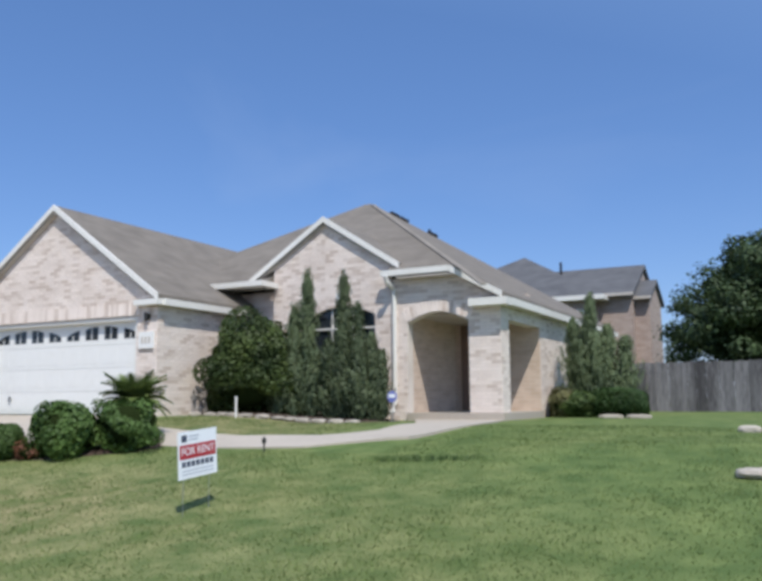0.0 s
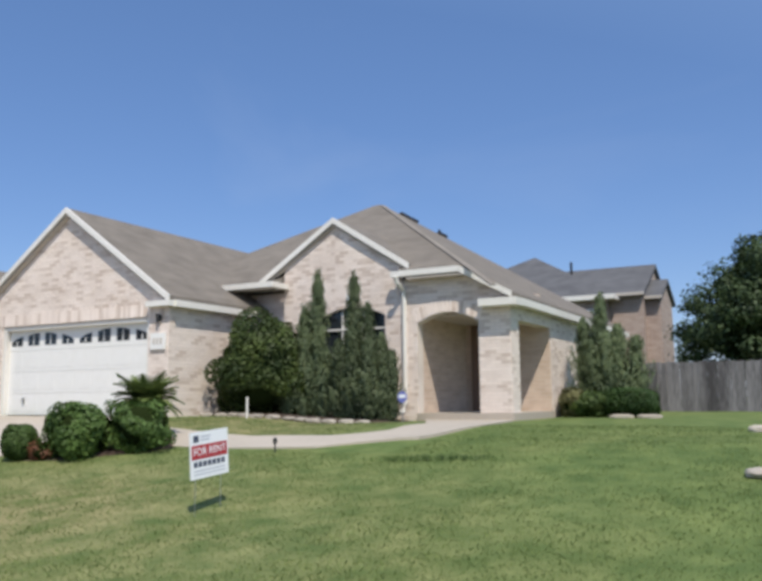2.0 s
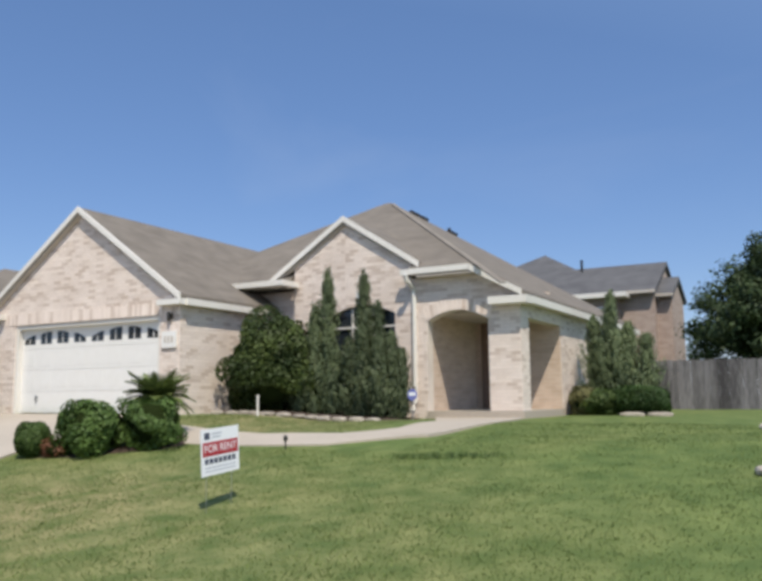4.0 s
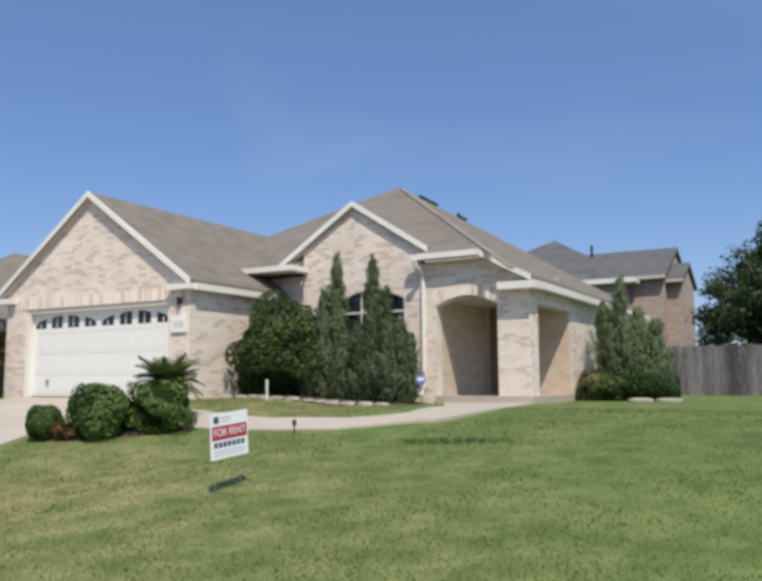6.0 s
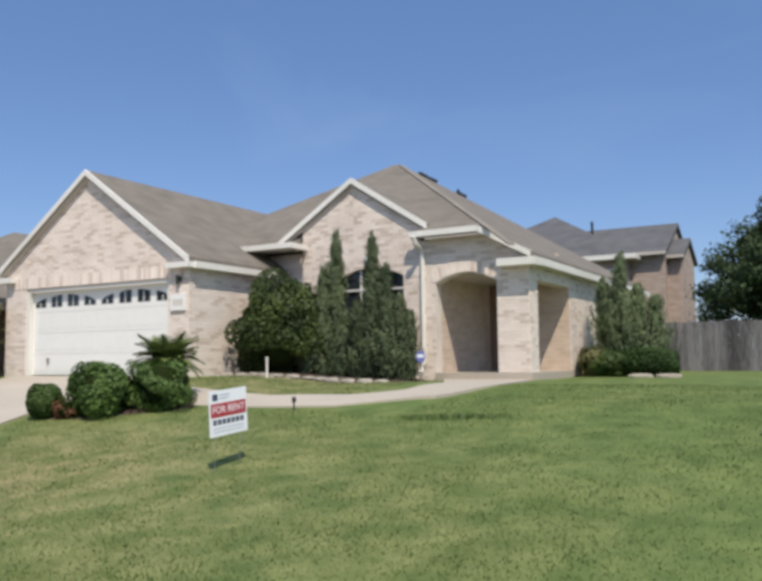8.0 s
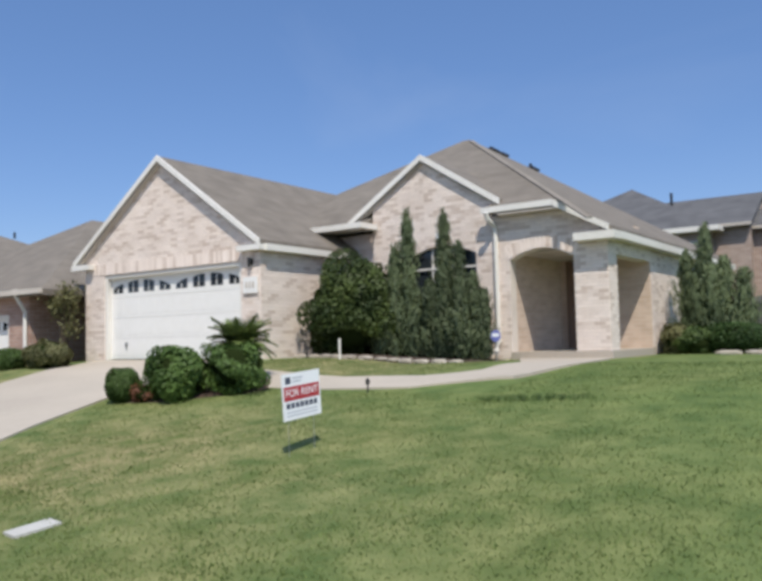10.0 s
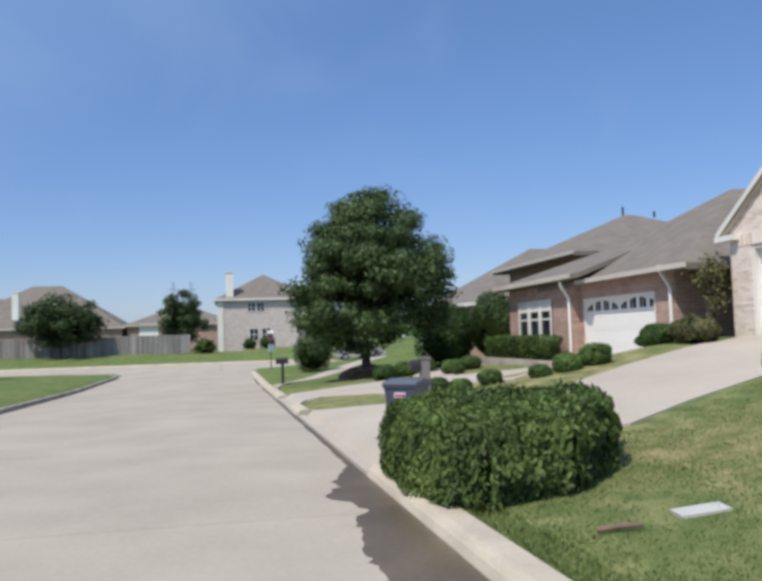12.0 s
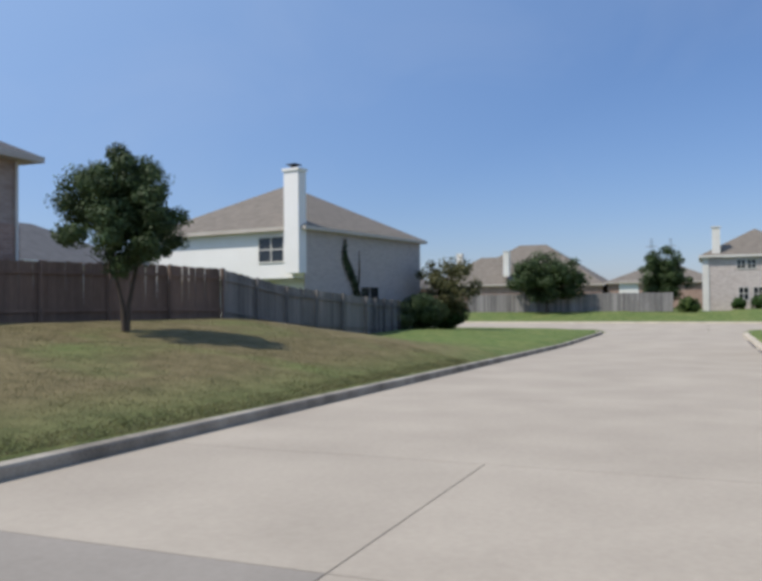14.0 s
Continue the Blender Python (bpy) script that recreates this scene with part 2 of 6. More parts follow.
def grass_mat():
    m = bpy.data.materials.new("lawn")
    m.use_nodes = True
    n, l = m.node_tree.nodes, m.node_tree.links
    bsdf = n["Principled BSDF"]
    geo = n.new("ShaderNodeNewGeometry")

    def noise_of(scale, detail, rough=0.55):
        t = n.new("ShaderNodeTexNoise")
        t.inputs["Scale"].default_value, t.inputs["Detail"].default_value, t.inputs["Roughness"].default_value = scale, detail, rough
        l.new(geo.outputs["Position"], t.inputs["Vector"])
        return t

    def ramp(src, p0, p1, c0, c1):
        r = n.new("ShaderNodeValToRGB")
        r.color_ramp.elements[0].position, r.color_ramp.elements[1].position = p0, p1
        r.color_ramp.elements[0].color, r.color_ramp.elements[1].color = (*c0, 1), (*c1, 1)
        l.new(src, r.inputs["Fac"])
        return r

    def mixed(fac, a, b):
        x = n.new("ShaderNodeMixRGB")
        l.new(fac, x.inputs["Fac"])
        l.new(a, x.inputs["Color1"])
        l.new(b, x.inputs["Color2"])
        return x

    patch, tuft, blade, dry = noise_of(0.55, 4), noise_of(2.3, 6), noise_of(45, 4), noise_of(0.30, 5)
    green = ramp(tuft.outputs["Fac"], 0.35, 0.68, (0.078, 0.120, 0.036), (0.150, 0.194, 0.063))
    pale = ramp(tuft.outputs["Fac"], 0.35, 0.68, (0.138, 0.156, 0.050), (0.210, 0.217, 0.083))
    pf = ramp(patch.outputs["Fac"], 0.45, 0.68, (0, 0, 0), (0.65, 0.65, 0.65))
    sep0 = n.new("ShaderNodeSeparateXYZ")
    l.new(geo.outputs["Position"], sep0.inputs[0])
    drier = n.new("ShaderNodeMapRange")
    drier.inputs["From Min"].default_value, drier.inputs["From Max"].default_value, drier.inputs["To Min"].default_value = 1.5, -6.0, 0.15
    l.new(sep0.outputs["X"], drier.inputs["Value"])
    west = n.new("ShaderNodeMixRGB")
    west.blend_type = "MULTIPLY"
    west.inputs["Fac"].default_value = 1.0
    l.new(pf.outputs["Color"], west.inputs["Color1"])
    l.new(drier.outputs["Result"], west.inputs["Color2"])
    lawn = mixed(west.outputs["Color"], green.outputs["Color"], pale.outputs["Color"])
    # Dry, brown turf over the far verge across the road and a patch beside the drive.
    straw = ramp(tuft.outputs["Fac"], 0.3, 0.7, (0.108, 0.092, 0.046), (0.200, 0.162, 0.086))
    sep = n.new("ShaderNodeSeparateXYZ")
    l.new(geo.outputs["Position"], sep.inputs[0])

    def band(sock, a, b):
        r = n.new("ShaderNodeMapRange")
        r.inputs["From Min"].default_value, r.inputs["From Max"].default_value = a, b
        l.new(sock, r.inputs["Value"])
        return r.outputs["Result"]

    def math2(op, a, b):
        x = n.new("ShaderNodeMath")
        x.operation = op
        for i, v in ((0, a), (1, b)):
            if isinstance(v, (int, float)):
                x.inputs[i].default_value = v
            else:
                l.new(v, x.inputs[i])
        return x.outputs[0]

    south = math2("MULTIPLY", band(sep.outputs["Y"], -6.2, -9.0), band(sep.outputs["X"], -35.0, -25.0))
    spots = band(dry.outputs["Fac"], 0.22, 0.46)
    # the patch beside the drive
    d = n.new("ShaderNodeVectorMath")
    d.operation = "DISTANCE"
    l.new(geo.outputs["Position"], d.inputs[0])
    d.inputs[1].default_value = (-7.9, 5.3, 0.6)
    near = math2("MULTIPLY", band(d.outputs["Value"], 4.4, 0.5), 0.8)
    d2 = n.new("ShaderNodeVectorMath")
    d2.operation = "DISTANCE"
    l.new(geo.outputs["Position"], d2.inputs[0])
    d2.inputs[1].default_value = (-25.0, 3.6, 0.0)
    islands = math2("MULTIPLY", band(d2.outputs["Value"], 9.0, 4.0), 0.6)
    near = math2("MAXIMUM", near, islands)
    for spot, r0, r1, w in (((-18.2, 6.8, 0.6), 5.0, 2.5, 0.8), ((-9.3, 12.3, 1.3), 3.2, 1.0, 0.7), ((-5.0, 5.0, 0.5), 5.0, 0.5, 0.35)):
        dn = n.new("ShaderNodeVectorMath")
        dn.operation = "DISTANCE"
        l.new(geo.outputs["Position"], dn.inputs[0])
        dn.inputs[1].default_value = spot
        near = math2("MAXIMUM", near, math2("MULTIPLY", band(dn.outputs["Value"], r0, r1), w))
    pale_straw = ramp(tuft.outputs["Fac"], 0.3, 0.7, (0.20, 0.165, 0.085), (0.33, 0.275, 0.145))
    verge = mixed(math2("MULTIPLY", south, spots), lawn.outputs["Color"], straw.outputs["Color"])
    col = mixed(math2("MULTIPLY", near, band(tuft.outputs["Fac"], 0.3, 0.6)), verge.outputs["Color"], pale_straw.outputs["Color"])
    bl = ramp(blade.outputs["Fac"], 0.3, 0.7, (0.90, 0.90, 0.90), (1.09, 1.09, 1.09))
    mul = n.new("ShaderNodeMixRGB")
    mul.blend_type = "MULTIPLY"
    mul.inputs["Fac"].default_value = 1.0
    l.new(col.outputs["Color"], mul.inputs["Color1"])
    l.new(bl.outputs["Color"], mul.inputs["Color2"])
    l.new(mul.outputs["Color"], bsdf.inputs["Base Color"])
    bsdf.inputs["Roughness"].default_value = 0.95
    bsdf.inputs["Specular IOR Level"].default_value = 0.15
    b = n.new("ShaderNodeBump")
    b.inputs["Strength"].default_value, b.inputs["Distance"].default_value = 0.35, 0.04
    l.new(blade.outputs["Fac"], b.inputs["Height"])
    l.new(b.outputs["Normal"], bsdf.inputs["Normal"])
    return m


M_LAWN = grass_mat()


def piece_brick_mat():
    """Fired bricks: each its own tone, darker kiln marks here and there, fine pitting."""
    m = mat("brick_face", (0.80, 0.71, 0.64), (0.69, 0.595, 0.525), scale=14, rough=0.9, bump=0.35, mix=0.6)
    n, l = m.node_tree.nodes, m.node_tree.links
    bsdf = n["Principled BSDF"]
    base = bsdf.inputs["Base Color"].links[0].from_socket
    info, isl, add, fr = n.new("ShaderNodeObjectInfo"), n.new("ShaderNodeNewGeometry"), n.new("ShaderNodeMath"), n.new("ShaderNodeMath")
    l.new(info.outputs["Random"], add.inputs[0])
    l.new(isl.outputs["Random Per Island"], add.inputs[1])
    fr.operation = "FRACT"
    l.new(add.outputs[0], fr.inputs[0])
    cloud = n.new("ShaderNodeTexNoise")
    cloud.inputs["Scale"].default_value, cloud.inputs["Detail"].default_value = 1.1, 3.0
    l.new(isl.outputs["Position"], cloud.inputs["Vector"])
    mixv = n.new("ShaderNodeMath")
    mixv.operation = "MULTIPLY_ADD"
    l.new(cloud.outputs["Fac"], mixv.inputs[0])
    mixv.inputs[1].default_value = 0.75
    l.new(fr.outputs[0], mixv.inputs[2])
    ramp = n.new("ShaderNodeValToRGB")
    e = ramp.color_ramp.elements
    e[0].position, e[0].color = 0.20, (1.10, 1.10, 1.10, 1)
    e[1].position, e[1].color = 1.0, (0.97, 0.955, 0.94, 1)
    for p, c in ((0.55, (1.03, 1.02, 1.01)),):
        q = e.new(p)
        q.color = (*c, 1)
    scale = n.new("ShaderNodeMath")
    scale.operation = "DIVIDE"
    l.new(mixv.outputs[0], scale.inputs[0])
    scale.inputs[1].default_value = 1.45
    l.new(scale.outputs[0], ramp.inputs["Fac"])
    q = e.new(0.86)
    q.color = (0.78, 0.725, 0.68, 1)
    q = e.new(0.74)
    q.color = (0.98, 0.965, 0.95, 1)
    mul = n.new("ShaderNodeMixRGB")
    mul.blend_type = "MULTIPLY"
    mul.inputs["Fac"].default_value = 1.0
    l.new(base, mul.inputs["Color1"])
    l.new(ramp.outputs["Color"], mul.inputs["Color2"])
    l.new(mul.outputs["Color"], bsdf.inputs["Base Color"])
    return m


M_BRICKFACE = piece_brick_mat()
M_MORTAR = mat("mortar", (0.71, 0.645, 0.575), (0.60, 0.54, 0.48), scale=20, rough=0.95, bump=0.3)

# ---- mesh helpers ----
class Form:
    """Gathers vertices and faces of one mesh."""

    def __init__(self):
        self.v, self.f = [], []

    def add(self, verts, faces):
        k = len(self.v)
        self.v += [tuple(p) for p in verts]
        self.f += [[i + k for i in f] for f in faces]
        return self

    def box(self, x0, x1, y0, y1, z0, z1):
        x0, x1, y0, y1, z0, z1 = min(x0, x1), max(x0, x1), min(y0, y1), max(y0, y1), min(z0, z1), max(z0, z1)
        p = [(x, y, z) for z in (z0, z1) for y in (y0, y1) for x in (x0, x1)]
        return self.add(p, [(0, 2, 3, 1), (4, 5, 7, 6), (0, 1, 5, 4), (2, 6, 7, 3), (0, 4, 6, 2), (1, 3, 7, 5)])

    def prism(self, pts, way):
        """A flat polygon pushed along a vector."""
        n = len(pts)
        a = [Vector(p) for p in pts]
        b = [p + Vector(way) for p in a]
        return self.add(a + b, [list(range(n))[::-1], list(range(n, 2 * n))] + [(i, (i + 1) % n, n + (i + 1) % n, n + i) for i in range(n)])

    def beam(self, a, b, w, h, up=(0, 0, 1)):
        """A bar of section w by h from a to b."""
        a, b = Vector(a), Vector(b)
        d = (b - a).normalized()
        s = d.cross(Vector(up)).normalized() * w / 2
        u = s.cross(d).normalized() * h / 2
        p = [a - s - u, a + s - u, a + s + u, a - s + u]
        return self.prism(p, b - a)

    def tube(self, pts, radii, sides=10):
        pts = [Vector(p) for p in pts]
        k, rings = len(self.v), []
        for i, p in enumerate(pts):
            d = (pts[min(i + 1, len(pts) - 1)] - pts[max(i - 1, 0)]).normalized()
            s = d.cross(Vector((0.31, 0.95, 0.02)) if abs(d.z) > 0.7 else Vector((0, 0, 1))).normalized()
            u = s.cross(d)
            rings.append([p + (s * math.cos(6.2832 * j / sides) + u * math.sin(6.2832 * j / sides)) * radii[i] for j in range(sides)])
        vs = [q for r in rings for q in r]
        fs = [(i * sides + j, i * sides + (j + 1) % sides, (i + 1) * sides + (j + 1) % sides, (i + 1) * sides + j) for i in range(len(pts) - 1) for j in range(sides)]
        fs += [list(range(sides))[::-1], list(range((len(pts) - 1) * sides, len(pts) * sides))]
        return self.add(vs, fs)

    def blob(self, c, r, seed=0, lump=0.12, rows=10, cols=16, power=2.0):
        """A lumpy closed round form; a higher power makes it boxier."""
        vs, fs = [], []
        for i in range(rows + 1):
            th = math.pi * i / rows
            for j in range(cols):
                ph = 2 * math.pi * j / cols
                d = Vector((math.sin(th) * math.cos(ph), math.sin(th) * math.sin(ph), math.cos(th)))
                q = (abs(d.x) ** power + abs(d.y) ** power + abs(d.z) ** power) ** (-1 / power)
                q *= 1 + lump * noise.noise(d * 2.2 + Vector((seed, seed * 1.7, 0)))
                vs.append((c[0] + d.x * q * r[0], c[1] + d.y * q * r[1], c[2] + d.z * q * r[2]))
        for i in range(rows):
            for j in range(cols):
                fs.append((i * cols + j, (i + 1) * cols + j, (i + 1) * cols + (j + 1) % cols, i * cols + (j + 1) % cols))
        return self.add(vs, fs)

    def mesh(self, name, material, smooth=False):
        me = bpy.data.meshes.new(name)
        me.from_pydata(self.v, [], self.f)
        me.materials.append(material)
        if smooth:
            me.polygons.foreach_set("use_smooth", [True] * len(me.polygons))
        me.validate()
        me.update()
        return me


def part(name, form, material, parent=None, label="", smooth=False):
    ob = new(name, form if isinstance(form, bpy.types.Mesh) else form.mesh(name, material, smooth))
    if parent is not None:
        ob.parent = parent
        ob.matrix_parent_inverse = parent.matrix_basis.inverted()
    return tagged(ob, label)


def thing(name, x, y, z, label, category, group="", rz=0.0):
    ob = new(name)
    ob.matrix_basis = pose(x, y, z, 0, 0, rz)
    return tagged(ob, label, category, group)


def piece(name, form, material, parent, label="", smooth=False):
    """A part in its parent's own axes."""
    ob = new(name, form if isinstance(form, bpy.types.Mesh) else form.mesh(name, material, smooth))
    ob.parent = parent
    return tagged(ob, label)


# ---- ground shape ----
def sm(a, b, v):
    v = min(1, max(0, (v - a) / (b - a)))
    return v * v * (3 - 2 * v)


def road_z(x):
    """The road falls gently towards the cross street and rises a little beyond."""
    return -0.015 * min(37.0, max(0.0, -3.0 - x)) + 0.255 * sm(-59, -73, x)


def pad(x):
    """The level of the plots behind the north kerb."""
    return 1.40 - 0.13 * sm(-11.0, -8.0, x) - 0.78 * sm(-18.6, -21.5, x) - 0.50 * sm(-27, -40, x)


def ground_z(x, y):
    r = road_z(x)
    z = r
    if y > 2.2:
        u = min(1, (y - 2.2) / 10.7)
        u = u * 1.12 if u < 0.8 else 0.896 + 0.104 * sm(0.8, 1, u)
        z = r + 0.14 + (pad(x) - r - 0.14) * u
    elif y < -6.9:
        u = min(1, (-6.9 - y) / 8.8)
        u = u * (1.5 - 0.5 * u)
        top = 0.14 + 1.04 * sm(-33.5, -23.5, x) - 0.4 * sm(-40, -60, x)
        z = r + 0.14 + (top - r - 0.14) * u
    return z + 0.85 * sm(-74, -84, x)


# ---- ground, road, kerbs ----
def axis(stops):
    out = []
    for a, b, step in stops:
        k = max(1, round(abs(b - a) / step))
        out += [a + (b - a) * i / k for i in range(k)]
    return out + [stops[-1][1]]


ROAD_N, ROAD_S = 1.95, -6.65
CROSS_W, CROSS_E = -73.0, -60.0


def sheet_z(x, y):
    """The ground sheet lies under the paving and rises to the lawns behind the kerbs."""
    in_road = ROAD_S - 0.10 < y < ROAD_N + 0.10 and x > CROSS_W
    in_cross = CROSS_W - 0.06 < x < CROSS_E + 0.06
    if in_road or in_cross:
        return road_z(x) - 0.12
    return ground_z(x, y) + (0.035 * noise.noise(Vector((x * 0.5, y * 0.5, 0))) if -90 < x < 30 and abs(y) < 40 else 0.0)


gx = axis([(500, 40, 60), (40, 6, 4), (6, -26, 0.5), (-26, -59.7, 1.0), (-59.7, -60.1, 0.2), (-60.1, -72.9, 2), (-72.9, -73.2, 0.2), (-73.2, -100, 1.5), (-100, -800, 100)])
gy = axis([(-600, -60, 90), (-60, -24, 4), (-24, -6.9, 0.6), (-6.9, -6.74, 0.16), (-6.74, 2.02, 1.7), (2.02, 2.2, 0.18), (2.2, 16, 0.4), (16, 40, 2), (40, 700, 110)])
g = Form()
g.v = [(x, y, sheet_z(x, y)) for x in gx for y in gy]
ny = len(gy)
g.f = [(i * ny + j, i * ny + j + 1, (i + 1) * ny + j + 1, (i + 1) * ny + j) for i in range(len(gx) - 1) for j in range(ny - 1)]
ground = part("ground", g, M_LAWN, None, "mown green lawn with pale dry patches", True)
tagged(ground, category="lawn", kind="structure")

road = tagged(new("road"), "pale concrete road of cast slabs", "road", kind="structure")


def slab(x0, x1, y0, y1, gap=0.012):
    f = Form()
    k = max(1, round((x1 - x0) / 3.0))
    xs = [x0 + gap + (x1 - x0 - 2 * gap) * i / k for i in range(k + 1)]
    for a, b in zip(xs, xs[1:]):
        f.add([(a, y0 + gap, road_z(a)), (b, y0 + gap, road_z(b)), (b, y1 - gap, road_z(b)), (a, y1 - gap, road_z(a)),
               (a, y0 + gap, road_z(a) - 0.1), (b, y0 + gap, road_z(b) - 0.1), (b, y1 - gap, road_z(b) - 0.1), (a, y1 - gap, road_z(a) - 0.1)],
              [(0, 1, 2, 3), (0, 4, 5, 1), (3, 2, 6, 7), (0, 3, 7, 4), (1, 5, 6, 2)])
    return f


M_CONCRETE_OLD = mat("old_road_concrete", (0.28, 0.25, 0.215), (0.225, 0.20, 0.17), scale=5, rough=0.9, bump=0.12)
xs = [40.0, 31.0, 22.0, 13.0, 4.0, -4.6, -8.5, -15.0, -21.5, -28.0, -34.5, -41.0, -47.5, -60.0]
for a, b in zip(xs, xs[1:]):
    lanes = ((ROAD_S, -2.5), (-2.5, ROAD_N)) if b > -9 else ((ROAD_S, ROAD_N),)
    for y0, y1 in lanes:
        part("slab", slab(b, a, y0, y1, 0.0065), M_CONCRETE_OLD if y1 < 0 and a == 4.0 else M_CONCRETE, road)
for y0 in range(-70, 70, 10):
    for x0, x1 in ((CROSS_W, -64.5), (-64.5, CROSS_E)):
        part("slab", slab(x0, x1, y0, y0 + 10), M_CONCRETE, road)
# rounded corners where the road meets the cross street
for y, s in ((ROAD_N, 1), (ROAD_S, -1)):
    f, r = Form(), 4.5
    arc = [(CROSS_E + r - r * math.cos(a), y + s * (r - r * math.sin(a))) for a in [math.pi / 2 * i / 10 for i in range(11)]]
    pts = [(CROSS_E - 0.01, y - s * 0.01)] + arc
    top = [(px, py, road_z(px) + 0.004) for px, py in pts]
    f.prism(top if s > 0 else top[::-1], (0, 0, -0.1))
    part("slab", f, M_CONCRETE, road)


def kerb_run(pts, side, worn=True):
    """A kerb swept along a line on the road's edge; side is +1 where the lawn lies to the left of the way along it."""
    section = [(0.0, -0.10), (0.0, 0.015), (0.03, 0.085), (0.07, 0.125), (0.12, 0.145), (0.19, 0.152), (0.31, 0.158), (0.33, 0.145), (0.335, -0.10)]
    if not worn:
        section = [(0.0, -0.10), (0.0, 0.12), (0.012, 0.145), (0.035, 0.155), (0.17, 0.158), (0.185, 0.14), (0.185, -0.10)]
    f = Form()
    n = len(section)
    for i, p in enumerate(pts):
        a, b = Vector(pts[max(i - 1, 0)]), Vector(pts[min(i + 1, len(pts) - 1)])
        d = (b - a).normalized()
        nrm = Vector((-d.y, d.x)) * side
        for o, h in section:
            q = Vector(p) + nrm * o
            f.v.append((q.x, q.y, road_z(p[0]) + h))
    for i in range(len(pts) - 1):
        for j in range(n - 1):
            f.f.append((i * n + j, (i + 1) * n + j, (i + 1) * n + j + 1, i * n + j + 1))
    f.f += [tuple(range(n)), tuple((len(pts) - 1) * n + j for j in range(n))]
    return f


kerb = tagged(new("kerb"), "worn pale concrete kerb along the road", "kerb", kind="structure")


def line(x0, x1, y, step=2.0):
    k = max(1, round(abs(x1 - x0) / step))
    return [(x0 + (x1 - x0) * i / k, y) for i in range(k + 1)]


R = 4.5
corner_n = [(CROSS_E + R - R * math.sin(a), ROAD_N + R - R * math.cos(a)) for a in [math.pi / 2 * i / 10 for i in range(11)]]
corner_s = [(CROSS_E + R - R * math.sin(a), ROAD_S - R + R * math.cos(a)) for a in [math.pi / 2 * i / 10 for i in range(11)]]
for a, b in ((40, -10.8), (-20.8, -23.3), (-28.2, CROSS_E + R)):
    run = line(a, b, ROAD_N)
    if b < -40:
        run += corner_n[1:] + [(CROSS_E, y) for y in range(9, 70, 6)]
    part("kerb_stone", kerb_run(run, -1), M_KERB, kerb, smooth=False)
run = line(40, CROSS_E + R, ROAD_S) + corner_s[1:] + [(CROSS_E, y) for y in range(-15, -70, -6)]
part("kerb_stone", kerb_run(run, 1, False), M_KERB_SHADED, kerb)
part("kerb_stone", kerb_run([(CROSS_W, y) for y in range(-70, 71, 5)], 1), M_KERB, kerb)


def draped(outline_rows, lift, thick=0.08):
    """A paved strip: rows of (left point, right point), laid over the ground."""
    f = Form()
    k = 7
    for a, b in outline_rows:
        for i in range(k):
            x, y = a[0] + (b[0] - a[0]) * i / (k - 1), a[1] + (b[1] - a[1]) * i / (k - 1)
            f.v.append((x, y, max(ground_z(x, y), road_z(x) + 0.012) + lift))
    n = len(outline_rows)
    top = len(f.v)
    f.v += [(x, y, z - thick) for x, y, z in f.v]
    for i in range(n - 1):
        for j in range(k - 1):
            f.f.append((i * k + j, i * k + j + 1, (i + 1) * k + j + 1, (i + 1) * k + j))
        f.f.append((i * k, (i + 1) * k, top + (i + 1) * k, top + i * k))
        f.f.append((i * k + k - 1, top + i * k + k - 1, top + (i + 1) * k + k - 1, (i + 1) * k + k - 1))
    f.f.append(tuple(range(k)) + tuple(range(top + k - 1, top - 1, -1)))
    e = (n - 1) * k
    f.f.append(tuple(range(e + k - 1, e - 1, -1)) + tuple(range(top + e, top + e + k)))
    return f


def between(rows, n):
    """Rows filled in smoothly, n steps to each stretch."""
    out = []
    for (a, b), (c, d) in zip(rows, rows[1:]):
        for i in range(n):
            t = i / n
            out.append(((a[0] + (c[0] - a[0]) * t, a[1] + (c[1] - a[1]) * t), (b[0] + (d[0] - b[0]) * t, b[1] + (d[1] - b[1]) * t)))
    return out + [rows[-1]]


drive = tagged(new("driveway"), "pale concrete driveway rising to the garage", "driveway", kind="structure")
DRIVE_ROWS = [((-17.75, 12.62), (-12.4, 12.62)), ((-16.85, 10.4), (-11.8, 10.2)), ((-16.1, 8.6), (-11.3, 8.2)), ((-14.8, 6.5), (-10.6, 6.5)), ((-15.6, 5.0), (-9.9, 5.2)), ((-18.2, 3.6), (-10.45, 3.6)), ((-19.9, 2.5), (-10.7, 2.5)), ((-20.7, 1.96), (-10.9, 1.96))]
part("drive_slab", draped(between(DRIVE_ROWS, 5), 0.03), M_DRIVE, drive)
drive2 = tagged(new("driveway"), "pale concrete driveway of the house next door", "driveway", kind="structure")
part("drive_slab", draped(between([((-25.25, 11.98), (-20.55, 11.98)), ((-25.6, 9.5), (-19.0, 9.2)), ((-26.8, 7.3), (-17.7, 6.6)), ((-28.5, 5.7), (-19.6, 5.2)), ((-28.5, 4.4), (-23.4, 4.4)), ((-28.2, 3.1), (-24.6, 3.1)), ((-28.1, 1.96), (-23.4, 1.96))], 5), 0.03), M_DRIVE, drive2)
part("drive_slab", draped(between([((-36.0, 11.0), (-36.2, 9.6)), ((-30.0, 8.8), (-30.0, 7.2)), ((-26.0, 7.6), (-25.2, 6.0))], 5), 0.03), M_DRIVE, drive2)
